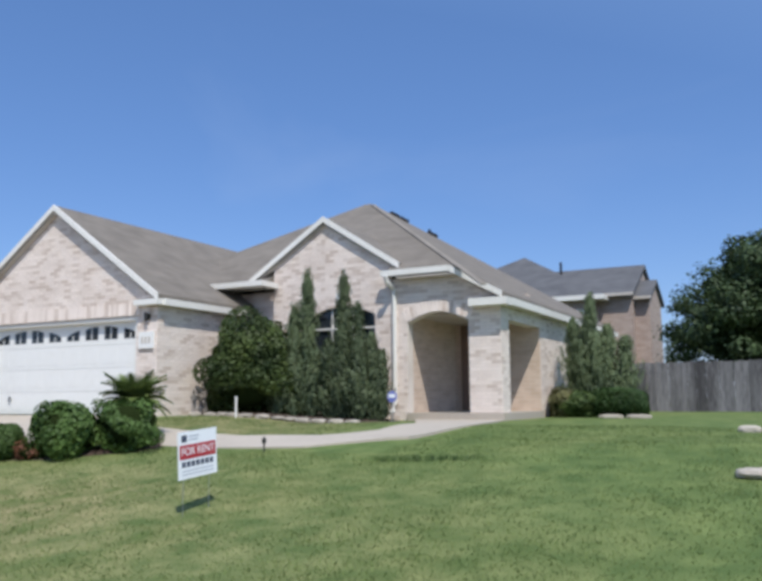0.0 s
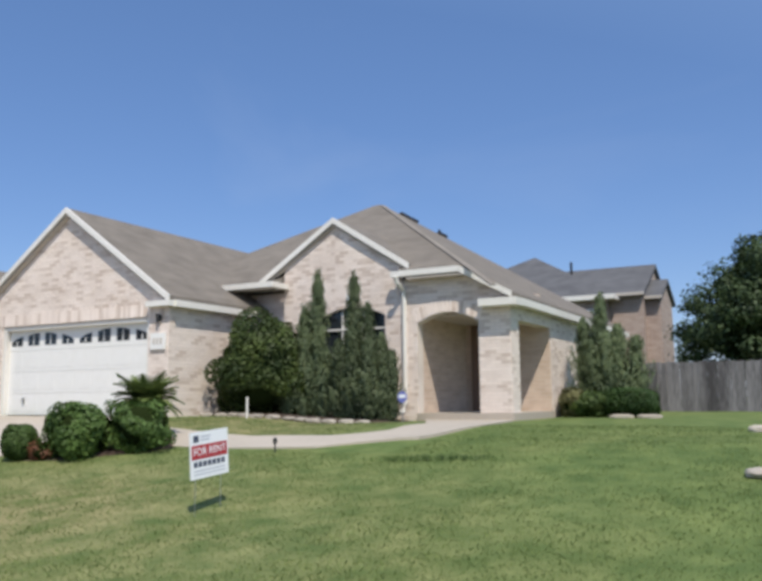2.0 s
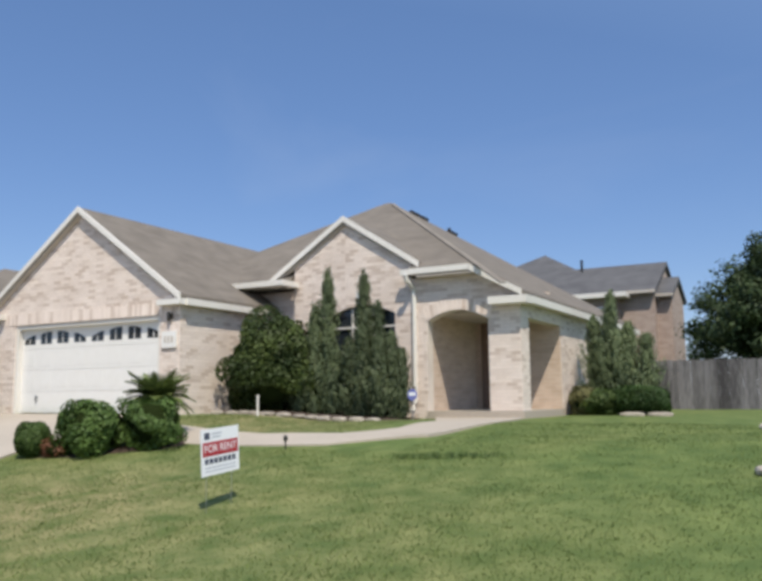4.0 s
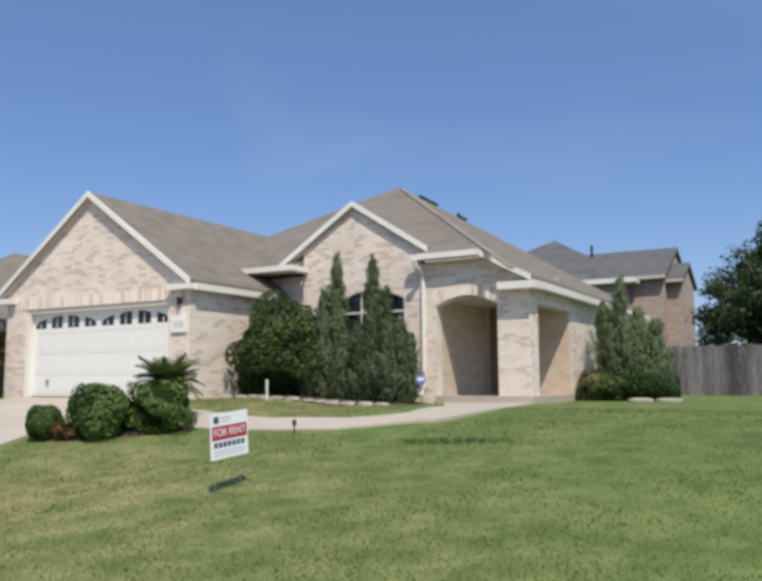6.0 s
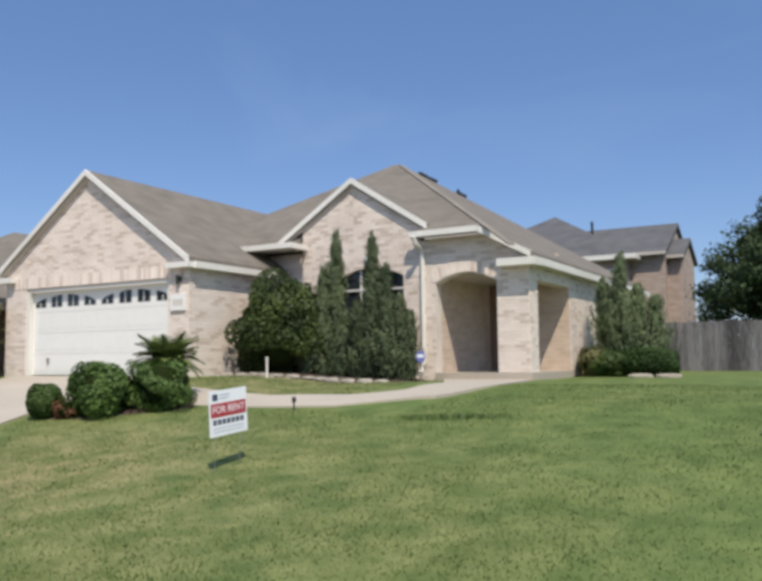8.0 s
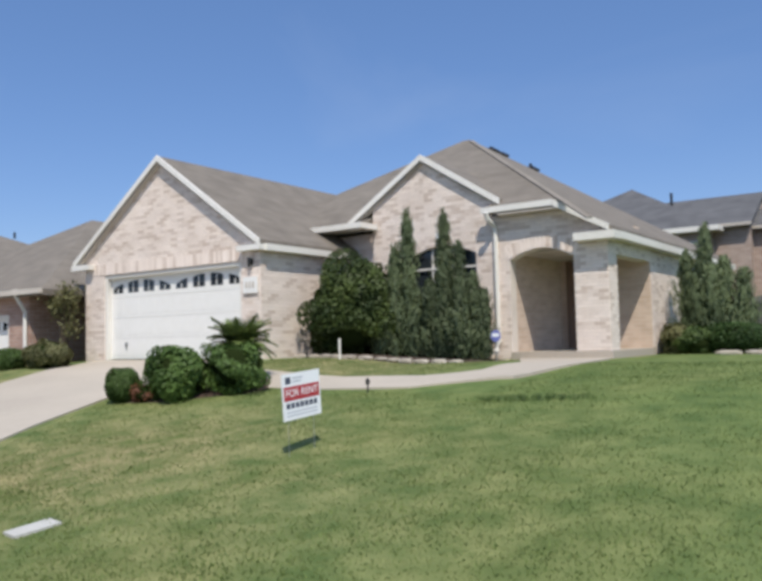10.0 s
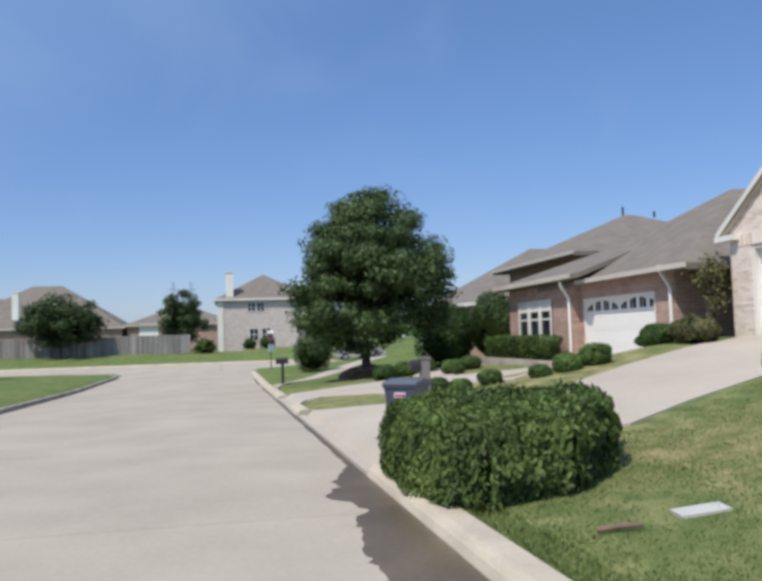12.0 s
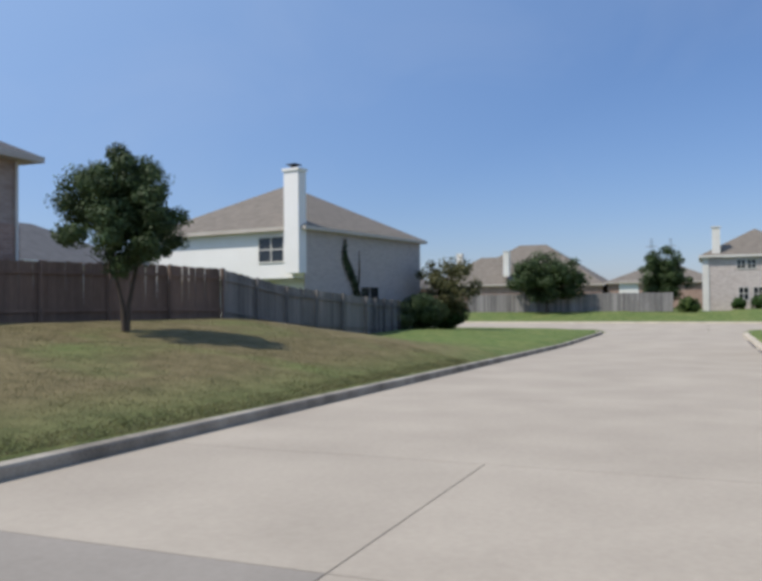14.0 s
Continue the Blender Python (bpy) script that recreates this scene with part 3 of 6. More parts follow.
part("drive_slab", draped(between([((-62.0, 12.9), (-61.6, 11.4)), ((-51.2, 8.9), (-50.8, 7.5)), ((-42.6, 6.1), (-42.0, 4.7)), ((-38.0, 4.1), (-37.0, 2.8)), ((-36.6, 2.32), (-33.4, 2.32))], 5), 0.03), M_DRIVE, drive2)

path = tagged(new("front_path"), "narrow pale concrete path to the porch", "path", kind="structure")
PATH_ROWS = [((-10.9, 11.0), (-10.6, 9.6)), ((-9.6, 10.75), (-9.4, 9.55)), ((-8.2, 10.65), (-8.2, 9.55)), ((-6.8, 10.9), (-6.4, 9.85)), ((-6.2, 11.8), (-5.2, 10.9)), ((-6.25, 13.4), (-4.9, 12.9)), ((-7.6, 16.2), (-5.4, 16.2))]
part("path_slab", draped(between(PATH_ROWS, 5), 0.025), M_DRIVE, path)


# ---- roofs ----
def clip(poly, a, b, c):
    """The part of a plan polygon where a*x + b*y + c >= 0."""
    out = []
    for p, q in zip(poly, poly[1:] + poly[:1]):
        dp, dq = a * p[0] + b * p[1] + c, a * q[0] + b * q[1] + c
        if dp >= 0:
            out.append(p)
        if dp * dq < 0:
            t = dp / (dp - dq)
            out.append((p[0] + (q[0] - p[0]) * t, p[1] + (q[1] - p[1]) * t))
    return out


def roof_faces(rect, planes):
    """A roof under several slopes (a, b, c: z = a*x + b*y + c), the lowest of which counts; one polygon a slope."""
    x0, x1, y0, y1 = rect
    polys = []
    for i, p in enumerate(planes):
        poly = [(x0, y0), (x1, y0), (x1, y1), (x0, y1)]
        for j, q in enumerate(planes):
            if i != j and poly:
                poly = clip(poly, q[0] - p[0], q[1] - p[1], q[2] - p[2])
        if len(poly) > 2:
            polys.append([(x, y, p[0] * x + p[1] * y + p[2]) for x, y in poly])
    return polys


def roof(parent, rects, planes, material, label="", thick=0.16):
    """One part for each slope and rectangle."""
    for rect in rects:
        for poly in roof_faces(rect, planes):
            part("roof_slope", Form().prism([(x, y, z - thick) for x, y, z in poly], (0, 0, thick)), material, parent, label)


def wall_prism(pts, y, depth):
    """An upright wall from its outline (x, z), from y back by depth."""
    return Form().prism([(x, y, z) for x, z in pts], (0, depth, 0))


# ---- the house for rent ----
house = thing("brick_house", -11.5, 16.0, 1.40, "pale pink brick bungalow with brown shingle roofs and white trim", "house")
PITCH = 0.64
FRONT = (0, 0.60, 4.60 - 0.60 * 15.62)
RIGHT = (-0.63, 0, 3.90 - 0.63 * 5.15)
BACK = (0, -0.60, 3.9 + 0.60 * 27.0)
LEFT = (0.63, 0, 3.72 + 0.63 * 17.6)
roof(house, [(-17.6, -11.35, 15.62, 27.0), (-11.35, -8.0, 15.95, 27.0), (-8.0, -5.24, 15.66, 27.0)], [FRONT, RIGHT, BACK, LEFT], M_SHINGLE)
GX, GZ, GPITCH = -15.24, 6.35, 0.70
roof(house, [(-18.62, -11.90, 12.52, 20.5)], [(GPITCH, 0, GZ - GPITCH * GX), (-GPITCH, 0, GZ + GPITCH * GX)], M_SHINGLE)
MX, MZ, KEY_X = -9.80, 6.115, -9.31
roof(house, [(-11.98, -7.78, 15.83, 18.6)], [(PITCH, 0, MZ - PITCH * MX), (-PITCH, 0, MZ + PITCH * MX)], M_SHINGLE)

# garage front, with its opening
WALL_Y = 12.65
GARAGE_FRONT = [(-18.3, 1.2), (-17.5, 1.2), (-17.5, 3.58), (-12.6, 3.58), (-12.6, 1.2), (-12.02, 1.2), (-12.02, 3.91), (GX, GZ - 0.18), (-18.3, 4.02)]
part("wall", wall_prism(GARAGE_FRONT, WALL_Y, 0.28), M_MORTAR, house)
part("wall", Form().box(-12.30, -12.02, WALL_Y + 0.28, 16.0, 1.2, 4.0), M_MORTAR, house)
part("wall", Form().box(-18.3, -18.02, WALL_Y + 0.28, 20.0, 1.2, 3.7), M_BRICK, house)
# a row of upright bricks over the garage opening
one = Form().box(-0.033, 0.033, -0.012, 0.02, 0, 0.27).mesh("brick", M_BRICKFACE)
for i in range(int(5.9 / 0.076)):
    b = part("brick", one, M_BRICK, house)
    b.location = (-18.02 + i * 0.0765, WALL_Y - 0.012, 3.60 + (0.012 if i % 2 else 0))


def garage_door(parent, x0, x1, y, z0, z1, panes):
    """A panelled door with a row of arched lights along the top."""
    door = part("garage_door", Form().box(x0, x1, y + 0.03, y + 0.07, z0, z1), M_DOOR, parent, "white panelled garage door with arched lights")
    h = (z1 - z0) / 4
    for r in range(4):
        part("panel", Form().box(x0, x1, y - 0.004, y + 0.028, z0 + r * h + 0.003, z0 + (r + 1) * h - 0.003), M_DOOR, door)
        if r < 3:
            for c in range(8):
                w8 = (x1 - x0) / 8
                part("raised_panel", Form().box(x0 + c * w8 + 0.09, x0 + (c + 1) * w8 - 0.09, y - 0.008, y - 0.005, z0 + r * h + 0.1, z0 + (r + 1) * h - 0.1), M_DOOR, door)
    w8 = (x1 - x0) / panes
    for c in range(panes):
        a, b = x0 + c * w8 + 0.1, x0 + (c + 1) * w8 - 0.1
        zb = z0 + 3 * h + 0.12
        k = c % (panes // 2)
        n = panes // 2
        lo = 0.10 + 0.20 * math.sin(math.pi * (k + 0.02) / n)
        hi = 0.10 + 0.20 * math.sin(math.pi * (k + 0.98) / n)
        pts = [(a, y - 0.007, zb), (b, y - 0.007, zb)] + [(b + (a - b) * t / 4, y - 0.007, zb + hi + (lo - hi) * t / 4 + 0.02 * math.sin(math.pi * t / 4)) for t in range(5)]
        part("pane", Form().prism(pts, (0, 0.004, 0)), M_GLASS, door)
        part("glazing_bar", Form().box((a + b) / 2 - 0.012, (a + b) / 2 + 0.012, y - 0.014, y - 0.0075, zb, zb + min(lo, hi) + 0.02), M_DOOR, door)
    part("handle", Form().box(x0 + 0.62, x0 + 0.68, y - 0.05, y - 0.012, z0 + 0.30, z0 + 0.42), M_METAL, door)
    return door


garage_door(house, -17.46, -12.64, WALL_Y + 0.16, 1.44, 3.52, 8)
f = Form()
f.box(-17.499, -17.42, WALL_Y + 0.02, WALL_Y + 0.27, 1.42, 3.575)
f.box(-12.68, -12.601, WALL_Y + 0.02, WALL_Y + 0.27, 1.42, 3.575)
f.box(-17.42, -12.68, WALL_Y + 0.02, WALL_Y + 0.27, 3.50, 3.575)
part("door_frame", f, M_WHITE, house)


def rake(x0, z0, x1, z1, y, drop=0.13):
    """A white barge board up a gable edge."""
    f = Form()
    f.prism([(x0, y, z0 - drop), (x1, y, z1 - drop), (x1, y, z1 + 0.01), (x0, y, z0 + 0.01)], (0, 0.05, 0))
    return f


def rz_of(cx, top, x):
    return top - (GPITCH if cx == GX else PITCH) * abs(x - cx)


for cx, top, x0, x1, y in ((GX, GZ, -18.62, -11.90, 12.47), (MX, MZ, -11.98, -7.78, 15.78)):
    for xe in (x0, x1):
        part("fascia", rake(xe, rz_of(cx, top, xe), cx, top, y), M_WHITE, house, "white painted barge board")
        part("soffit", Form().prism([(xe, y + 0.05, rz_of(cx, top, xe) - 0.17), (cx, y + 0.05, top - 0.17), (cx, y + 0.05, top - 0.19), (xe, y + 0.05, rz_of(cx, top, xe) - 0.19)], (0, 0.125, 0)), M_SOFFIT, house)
# eaves: boxed returns and side gutters
def eave(x0, x1, y0, y1, z0, z1):
    part("fascia", Form().box(x0, x1, y0, y1, z0, z1), M_WHITE, house)


eave(-12.55, -11.86, 12.45, 12.64, 3.79, 3.91)
eave(-18.66, -17.90, 12.45, 12.64, 3.77, 3.91)
eave(-11.91, -11.80, 12.64, 15.50, 3.78, 3.92)
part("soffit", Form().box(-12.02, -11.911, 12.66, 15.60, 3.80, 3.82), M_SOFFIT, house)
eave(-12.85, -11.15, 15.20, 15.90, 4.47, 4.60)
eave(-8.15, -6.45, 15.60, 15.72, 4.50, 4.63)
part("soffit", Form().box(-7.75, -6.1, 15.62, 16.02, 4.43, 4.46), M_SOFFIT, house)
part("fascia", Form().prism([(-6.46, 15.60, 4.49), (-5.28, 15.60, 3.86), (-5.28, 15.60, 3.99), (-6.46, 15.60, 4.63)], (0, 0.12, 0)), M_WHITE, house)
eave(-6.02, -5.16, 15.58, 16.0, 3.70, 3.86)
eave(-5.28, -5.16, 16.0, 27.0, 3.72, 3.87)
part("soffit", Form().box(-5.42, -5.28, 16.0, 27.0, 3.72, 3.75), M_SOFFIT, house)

# front walls of the middle gable and the porch
FY = 15.92
def mid_top(x):
    return rz_of(MX, MZ, x) - 0.17


WX0, WX1, WSILL, WSPR = -10.25, -8.45, 2.05, 3.70


def win_arch(x):
    return WSPR + 0.22 * math.sin(math.pi * (x - WX0) / (WX1 - WX0))


left_arc = [WX0 + (MX - WX0) * i / 6 for i in range(7)]
right_arc = [MX + (WX1 - MX) * i / 8 for i in range(9)]
MID_LEFT = [(-11.3, 1.2), (MX, 1.2), (MX, WSILL), (WX0, WSILL)] + [(x, win_arch(x)) for x in left_arc] + [(MX, mid_top(MX)), (-11.3, mid_top(-11.3))]
part("wall", wall_prism(MID_LEFT, FY, 0.28), M_MORTAR, house)
MID_RIGHT = [(-8.0, mid_top(-8.0)), (MX, mid_top(MX))] + [(x, win_arch(x)) for x in right_arc] + [(WX1, WSILL), (MX, WSILL), (MX, 1.2), (-8.0, 1.2)]
part("wall", wall_prism(MID_RIGHT, FY, 0.28), M_MORTAR, house)
window = part("window", Form().box(WX0, WX1, FY + 0.12, FY + 0.16, WSILL, 3.96), M_GLASS, house, "arched window with white bars behind the shrubs")
for q in (WX0 + 0.02, (WX0 * 2 + WX1) / 3, (WX0 + WX1 * 2) / 3, WX1 - 0.02):
    part("glazing_bar", Form().box(q - 0.02, q + 0.02, FY + 0.07, FY + 0.118, WSILL, 3.92), M_WHITE, window)
for q in (WSILL + 0.03, 2.75, 3.40):
    part("glazing_bar", Form().box(WX0, WX1, FY + 0.06, FY + 0.115, q - 0.02, q + 0.02), M_WHITE, window)
part("window_sill", Form().box(WX0 - 0.08, WX1 + 0.08, FY - 0.05, FY + 0.1, WSILL - 0.08, WSILL - 0.001), M_BRICK, window)
key = Form().prism([(KEY_X - 0.10, FY - 0.08, 3.90), (KEY_X + 0.10, FY - 0.08, 3.90), (KEY_X + 0.15, FY - 0.08, 4.22), (KEY_X - 0.15, FY - 0.08, 4.22)], (0, 0.09, 0))
part("keystone", key, M_SIGN, house, "white keystone over the window")
part("wall", Form().box(-12.9, -11.3, 16.1, 16.35, 1.2, 4.43), M_BRICK, house)


def porch_top(x):
    return min(4.45, 3.78 + 0.63 * (-5.15 - x))


AX0, AX1 = -7.62, -6.15
arc = [(AX0 + (AX1 - AX0) * i / 12, 3.44 + 0.22 * math.sin(math.pi * i / 12)) for i in range(13)]
SX = -5.42
PORCH_FRONT = [(-8.0, 1.2), (AX0, 1.2)] + arc + [(AX1, 1.2), (SX, 1.2), (SX, porch_top(SX)), (-6.21, 4.45), (-8.0, 4.45)]
part("wall", wall_prism(PORCH_FRONT, FY, 0.28), M_MORTAR, house)
part("column", Form().box(AX1, SX, FY + 0.28, FY + 0.52, 1.2, 3.44), M_MORTAR, house)
# arch of upright bricks over the porch opening
for i in range(19):
    t = (i + 0.5) / 19
    x = AX0 - 0.06 + (AX1 - AX0 + 0.12) * t
    z = 3.45 + 0.22 * math.sin(math.pi * min(1, max(0, t)))
    b = part("brick", one, M_BRICK, house)
    b.matrix_basis = pose(x, FY - 0.014, z, 0, (t - 0.5) * 34, 0)
# the side of the porch: an open bay under a beam, then a stretch of wall with a window
SIDE_WALL = [(18.80, 1.2), (21.15, 1.2), (21.15, 1.75), (22.25, 1.75), (22.25, 3.05), (21.15, 3.05), (21.15, 3.44), (18.80, 3.44)]
part("wall", Form().prism([(SX, y, z) for y, z in SIDE_WALL], (-0.28, 0, 0)), M_MORTAR, house)
part("wall", Form().box(SX - 0.28, SX, 22.25, 26.6, 1.2, 3.44).box(SX - 0.28, SX, 21.15, 22.25, 1.2, 1.75).box(SX - 0.28, SX, 21.15, 22.25, 3.05, 3.44), M_BRICK, house)
part("beam", Form().box(SX - 0.28, SX, FY + 0.28, 26.6, 3.442, 3.82), M_MORTAR, house)
side_window = part("window", Form().box(SX - 0.16, SX - 0.12, 21.15, 22.25, 1.75, 3.05), M_GLASS, house, "dark side window with a white frame")
part("window_frame", Form().box(SX - 0.11, SX - 0.02, 21.151, 21.22, 1.751, 3.049).box(SX - 0.11, SX - 0.02, 22.18, 22.249, 1.751, 3.049).box(SX - 0.11, SX - 0.02, 21.22, 22.18, 2.36, 2.42), M_WHITE, side_window)
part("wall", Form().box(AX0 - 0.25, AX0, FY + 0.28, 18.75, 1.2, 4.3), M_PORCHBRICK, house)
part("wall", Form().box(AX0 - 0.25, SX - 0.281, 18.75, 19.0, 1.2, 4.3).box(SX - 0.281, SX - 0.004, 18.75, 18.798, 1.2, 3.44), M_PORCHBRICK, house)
part("porch_floor", Form().box(-7.62, -5.36, 15.85, 18.75, 1.1, 1.43), M_DRIVE, house)
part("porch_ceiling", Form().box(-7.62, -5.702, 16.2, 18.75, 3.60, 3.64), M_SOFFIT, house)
door = part("front_door", Form().box(-7.35, -6.45, 18.70, 18.748, 1.44, 3.50), M_WOOD_NEW, house, "brown front door deep in the porch")
part("door_frame", Form().box(-7.45, -7.352, 18.68, 18.748, 1.44, 3.58).box(-6.448, -6.35, 18.68, 18.748, 1.44, 3.58).box(-7.352, -6.448, 18.68, 18.748, 3.502, 3.58), M_WOOD_NEW, door)
part("handle", Form().blob((-6.53, 18.66, 2.42), (0.035, 0.04, 0.035)), M_METAL, door, smooth=True)

# downspout
f = Form()
f.tube([(-7.96, 15.50, 4.50), (-7.96, 15.56, 4.36), (-7.93, 15.84, 4.22), (-7.92, 15.86, 4.0), (-7.92, 15.86, 1.65), (-7.92, 15.74, 1.47), (-7.92, 15.60, 1.43)], [0.055] * 7, 8)
part("downspout", f, M_WHITE, house, "white metal downspout")
# roof vents and ridge caps
for p, h in (((-9.9, 22.3), 0.30),):
    z = min(q[0] * p[0] + q[1] * p[1] + q[2] for q in (FRONT, RIGHT, BACK, LEFT))
    part("vent_pipe", Form().tube([(p[0], p[1], z - 0.1), (p[0], p[1], z + h)], [0.05, 0.05], 8), M_METAL_DARK, house)
def on_hip(x):
    """A point of the hip between the side and the rear slope."""
    z = RIGHT[0] * x + RIGHT[2]
    return Vector((x, (z - BACK[2]) / BACK[1], z))


for x0, x1 in ((-10.72, -10.52), (-10.50, -10.32), (-9.86, -9.66)):
    part("ridge_vent", Form().beam(on_hip(x0) + Vector((0, 0, 0.0)), on_hip(x1) + Vector((0, 0, 0.0)), 0.30, 0.08), M_METAL_DARK, house)
for x0, x1 in ((-11.0, -9.1), (-9.1, -7.2), (-7.2, -5.3)):
    ends = [Vector((x, (RIGHT[0] * x + RIGHT[2] - FRONT[2]) / FRONT[1], RIGHT[0] * x + RIGHT[2])) for x in (x0, x1)]
    part("ridge_cap", Form().beam(ends[0], ends[1], 0.13, 0.03), M_CAP, house)
# wall lamp and plaque beside the garage
lamp = part("wall_lamp", Form().tube([(-12.26, 12.59, 3.60), (-12.26, 12.55, 3.62), (-12.26, 12.55, 3.47), (-12.26, 12.55, 3.43)], [0.02, 0.05, 0.04, 0.015], 8).box(-12.30, -12.22, 12.59, 12.635, 3.48, 3.60), M_METAL_DARK, house)
plaque = part("address_plaque", Form().box(-12.50, -12.08, 12.59, 12.632, 2.86, 3.22), M_DOOR, house, "white address plaque with plain bars")
for i in range(3):
    part("bar", Form().box(-12.42 + i * 0.10, -12.36 + i * 0.10, 12.583, 12.589, 2.97, 3.11), M_SOFFIT, plaque)


# ---- planting ----
def leaf_mesh(name, pts, nrm, size, aspect, material, rng, tip=None):
    """Many small bent leaves, one at each point, facing roughly along its normal."""
    n = len(pts)
    nrm = nrm + rng.normal(0, 0.45, (n, 3))
    nrm /= np.linalg.norm(nrm, axis=1)[:, None] + 1e-9
    t = rng.normal(0, 1, (n, 3)) if tip is None else np.asarray(tip) + rng.normal(0, 0.35, (n, 3))
    t -= nrm * (t * nrm).sum(1)[:, None]
    t /= np.linalg.norm(t, axis=1)[:, None] + 1e-9
    s = np.cross(nrm, t)
    ln = size * rng.uniform(0.6, 1.35, n)[:, None]
    wd = ln * aspect
    a, c = pts - t * ln / 2, pts + t * ln / 2
    b, d = pts + s * wd / 2 + nrm * ln * 0.12, pts - s * wd / 2 + nrm * ln * 0.12
    v = np.stack([a, b, c, d], 1).reshape(-1, 3)
    me = bpy.data.meshes.new(name)
    me.vertices.add(4 * n)
    me.vertices.foreach_set("co", v.ravel())
    me.loops.add(4 * n)
    me.loops.foreach_set("vertex_index", np.arange(4 * n, dtype=np.int32))
    me.polygons.add(n)
    me.polygons.foreach_set("loop_start", np.arange(0, 4 * n, 4, dtype=np.int32))
    me.materials.append(material)
    me.update()
    me.validate()
    return me


def lumps(d, seed, k=3.0):
    """A slowly varying bumpiness for directions d, about -1 to 1."""
    r = np.random.default_rng(seed)
    out = np.zeros(len(d))
    for i in range(7):
        w = r.normal(0, k, 3)
        out += np.sin(d @ w + r.uniform(0, 6.3)) / 2.6
    return out


def round_points(n, c, r, rng, seed, power=2.0, lump=0.10, depth=0.22, low=-1.0):
    d = rng.normal(0, 1, (n, 3))
    d /= np.linalg.norm(d, axis=1)[:, None]
    d = d[d[:, 2] > low]
    q = (np.abs(d) ** power).sum(1) ** (-1 / power)
    q = q * (1 + lump * lumps(d, seed)) * (1 - depth * rng.random(len(d)) ** 1.6)
    p = d * q[:, None]
    nn = d / np.asarray(r)
    nn /= np.linalg.norm(nn, axis=1)[:, None]
    return np.asarray(c) + p * np.asarray(r), nn


def shrub(name, x, y, r, h, label, leaf, count, size, seed, group="", power=2.3, lump=0.08, depth=0.22, rx=None, rz=0.0, base=None, aspect=0.55, category="shrub"):
    """A clipped shrub: a solid core coloured dark for inner shade, and a skin of leaves."""
    rng = np.random.default_rng(seed)
    z = (ground_z(x, y) if base is None else base) - 0.03
    ob = thing(name, x, y, z, label, category, group, rz)
    rr = (rx or r, r, h / 2)
    piece("shade_core", Form().blob((0, 0, h / 2), tuple(q * 0.84 for q in rr), seed, 0.10, power=power), M_CORE, ob, smooth=True)
    p, nn = round_points(count, (0, 0, h / 2 + 0.02), rr, rng, seed, power, lump, depth)
    piece("leaves", leaf_mesh("leaves", p, nn, size, aspect, leaf, rng), leaf, ob)
    return ob


# balls beside the drive and the big ones at the front wall
shrub("boxwood_ball", -10.70, 8.08, 0.27, 0.55, "small round clipped boxwood beside the driveway", M_LEAF_BOX, 6000, 0.055, 11, "clipped shrubs by the drive")
shrub("boxwood_ball", -9.88, 8.50, 0.50, 0.84, "large round clipped boxwood beside the driveway", M_LEAF_BOX, 9000, 0.078, 12, "clipped shrubs by the drive", lump=0.30, depth=0.5, power=2.6, rx=0.52)
shrub("boxwood_ball", -9.22, 9.1, 0.47, 0.80, "large round clipped boxwood in front of the palm", M_LEAF_BOX, 9000, 0.078, 13, "clipped shrubs by the drive", lump=0.30, depth=0.5, power=2.6, rx=0.47)
M_LEAF_HOLLY = leaf_mat("broad_holly_leaf", (0.085, 0.12, 0.028), (0.018, 0.036, 0.010))
shrub("holly_bush", -11.0, 14.55, 0.88, 2.02, "tall dark green rounded holly against the brick wall", M_LEAF_HOLLY, 24000, 0.10, 14, lump=0.26, depth=0.42, rx=1.02, power=3.0)
M_LEAF_LOOSE = leaf_mat("loose_olive_leaf", (0.17, 0.165, 0.07), (0.07, 0.075, 0.032))
shrub("low_bush", -5.0, 19.1, 0.32, 0.66, "low olive bush at the house corner", M_LEAF_LOOSE, 3500, 0.07, 15, lump=0.2)
shrub("dry_shrub", -10.28, 8.15, 0.17, 0.30, "small dry reddish-brown shrub between the clipped balls", leaf_mat("dry_leaf", (0.30, 0.13, 0.075), (0.14, 0.06, 0.035)), 700, 0.06, 66, lump=0.4, depth=0.6)
shrub("low_bush", -4.55, 19.0, 0.42, 0.62, "low pale green bush at the house corner", M_LEAF_HEDGE, 4000, 0.08, 16, lump=0.2)
shrub("low_hedge", -3.72, 19.3, 0.42, 0.68, "low dark clipped hedge in front of the fence", M_LEAF_DARK, 6000, 0.06, 17, rx=0.72, power=4.0)
shrub("low_bush", -18.0, 11.35, 0.45, 0.68, "loose olive-green bush beside the garage", M_LEAF_LOOSE, 5000, 0.08, 18, lump=0.2, rx=0.8)
shrub("low_bush", -19.35, 11.2, 0.40, 0.6, "loose green bush beside the garage", M_LEAF_BOX, 4500, 0.08, 19, lump=0.2, rx=0.9)


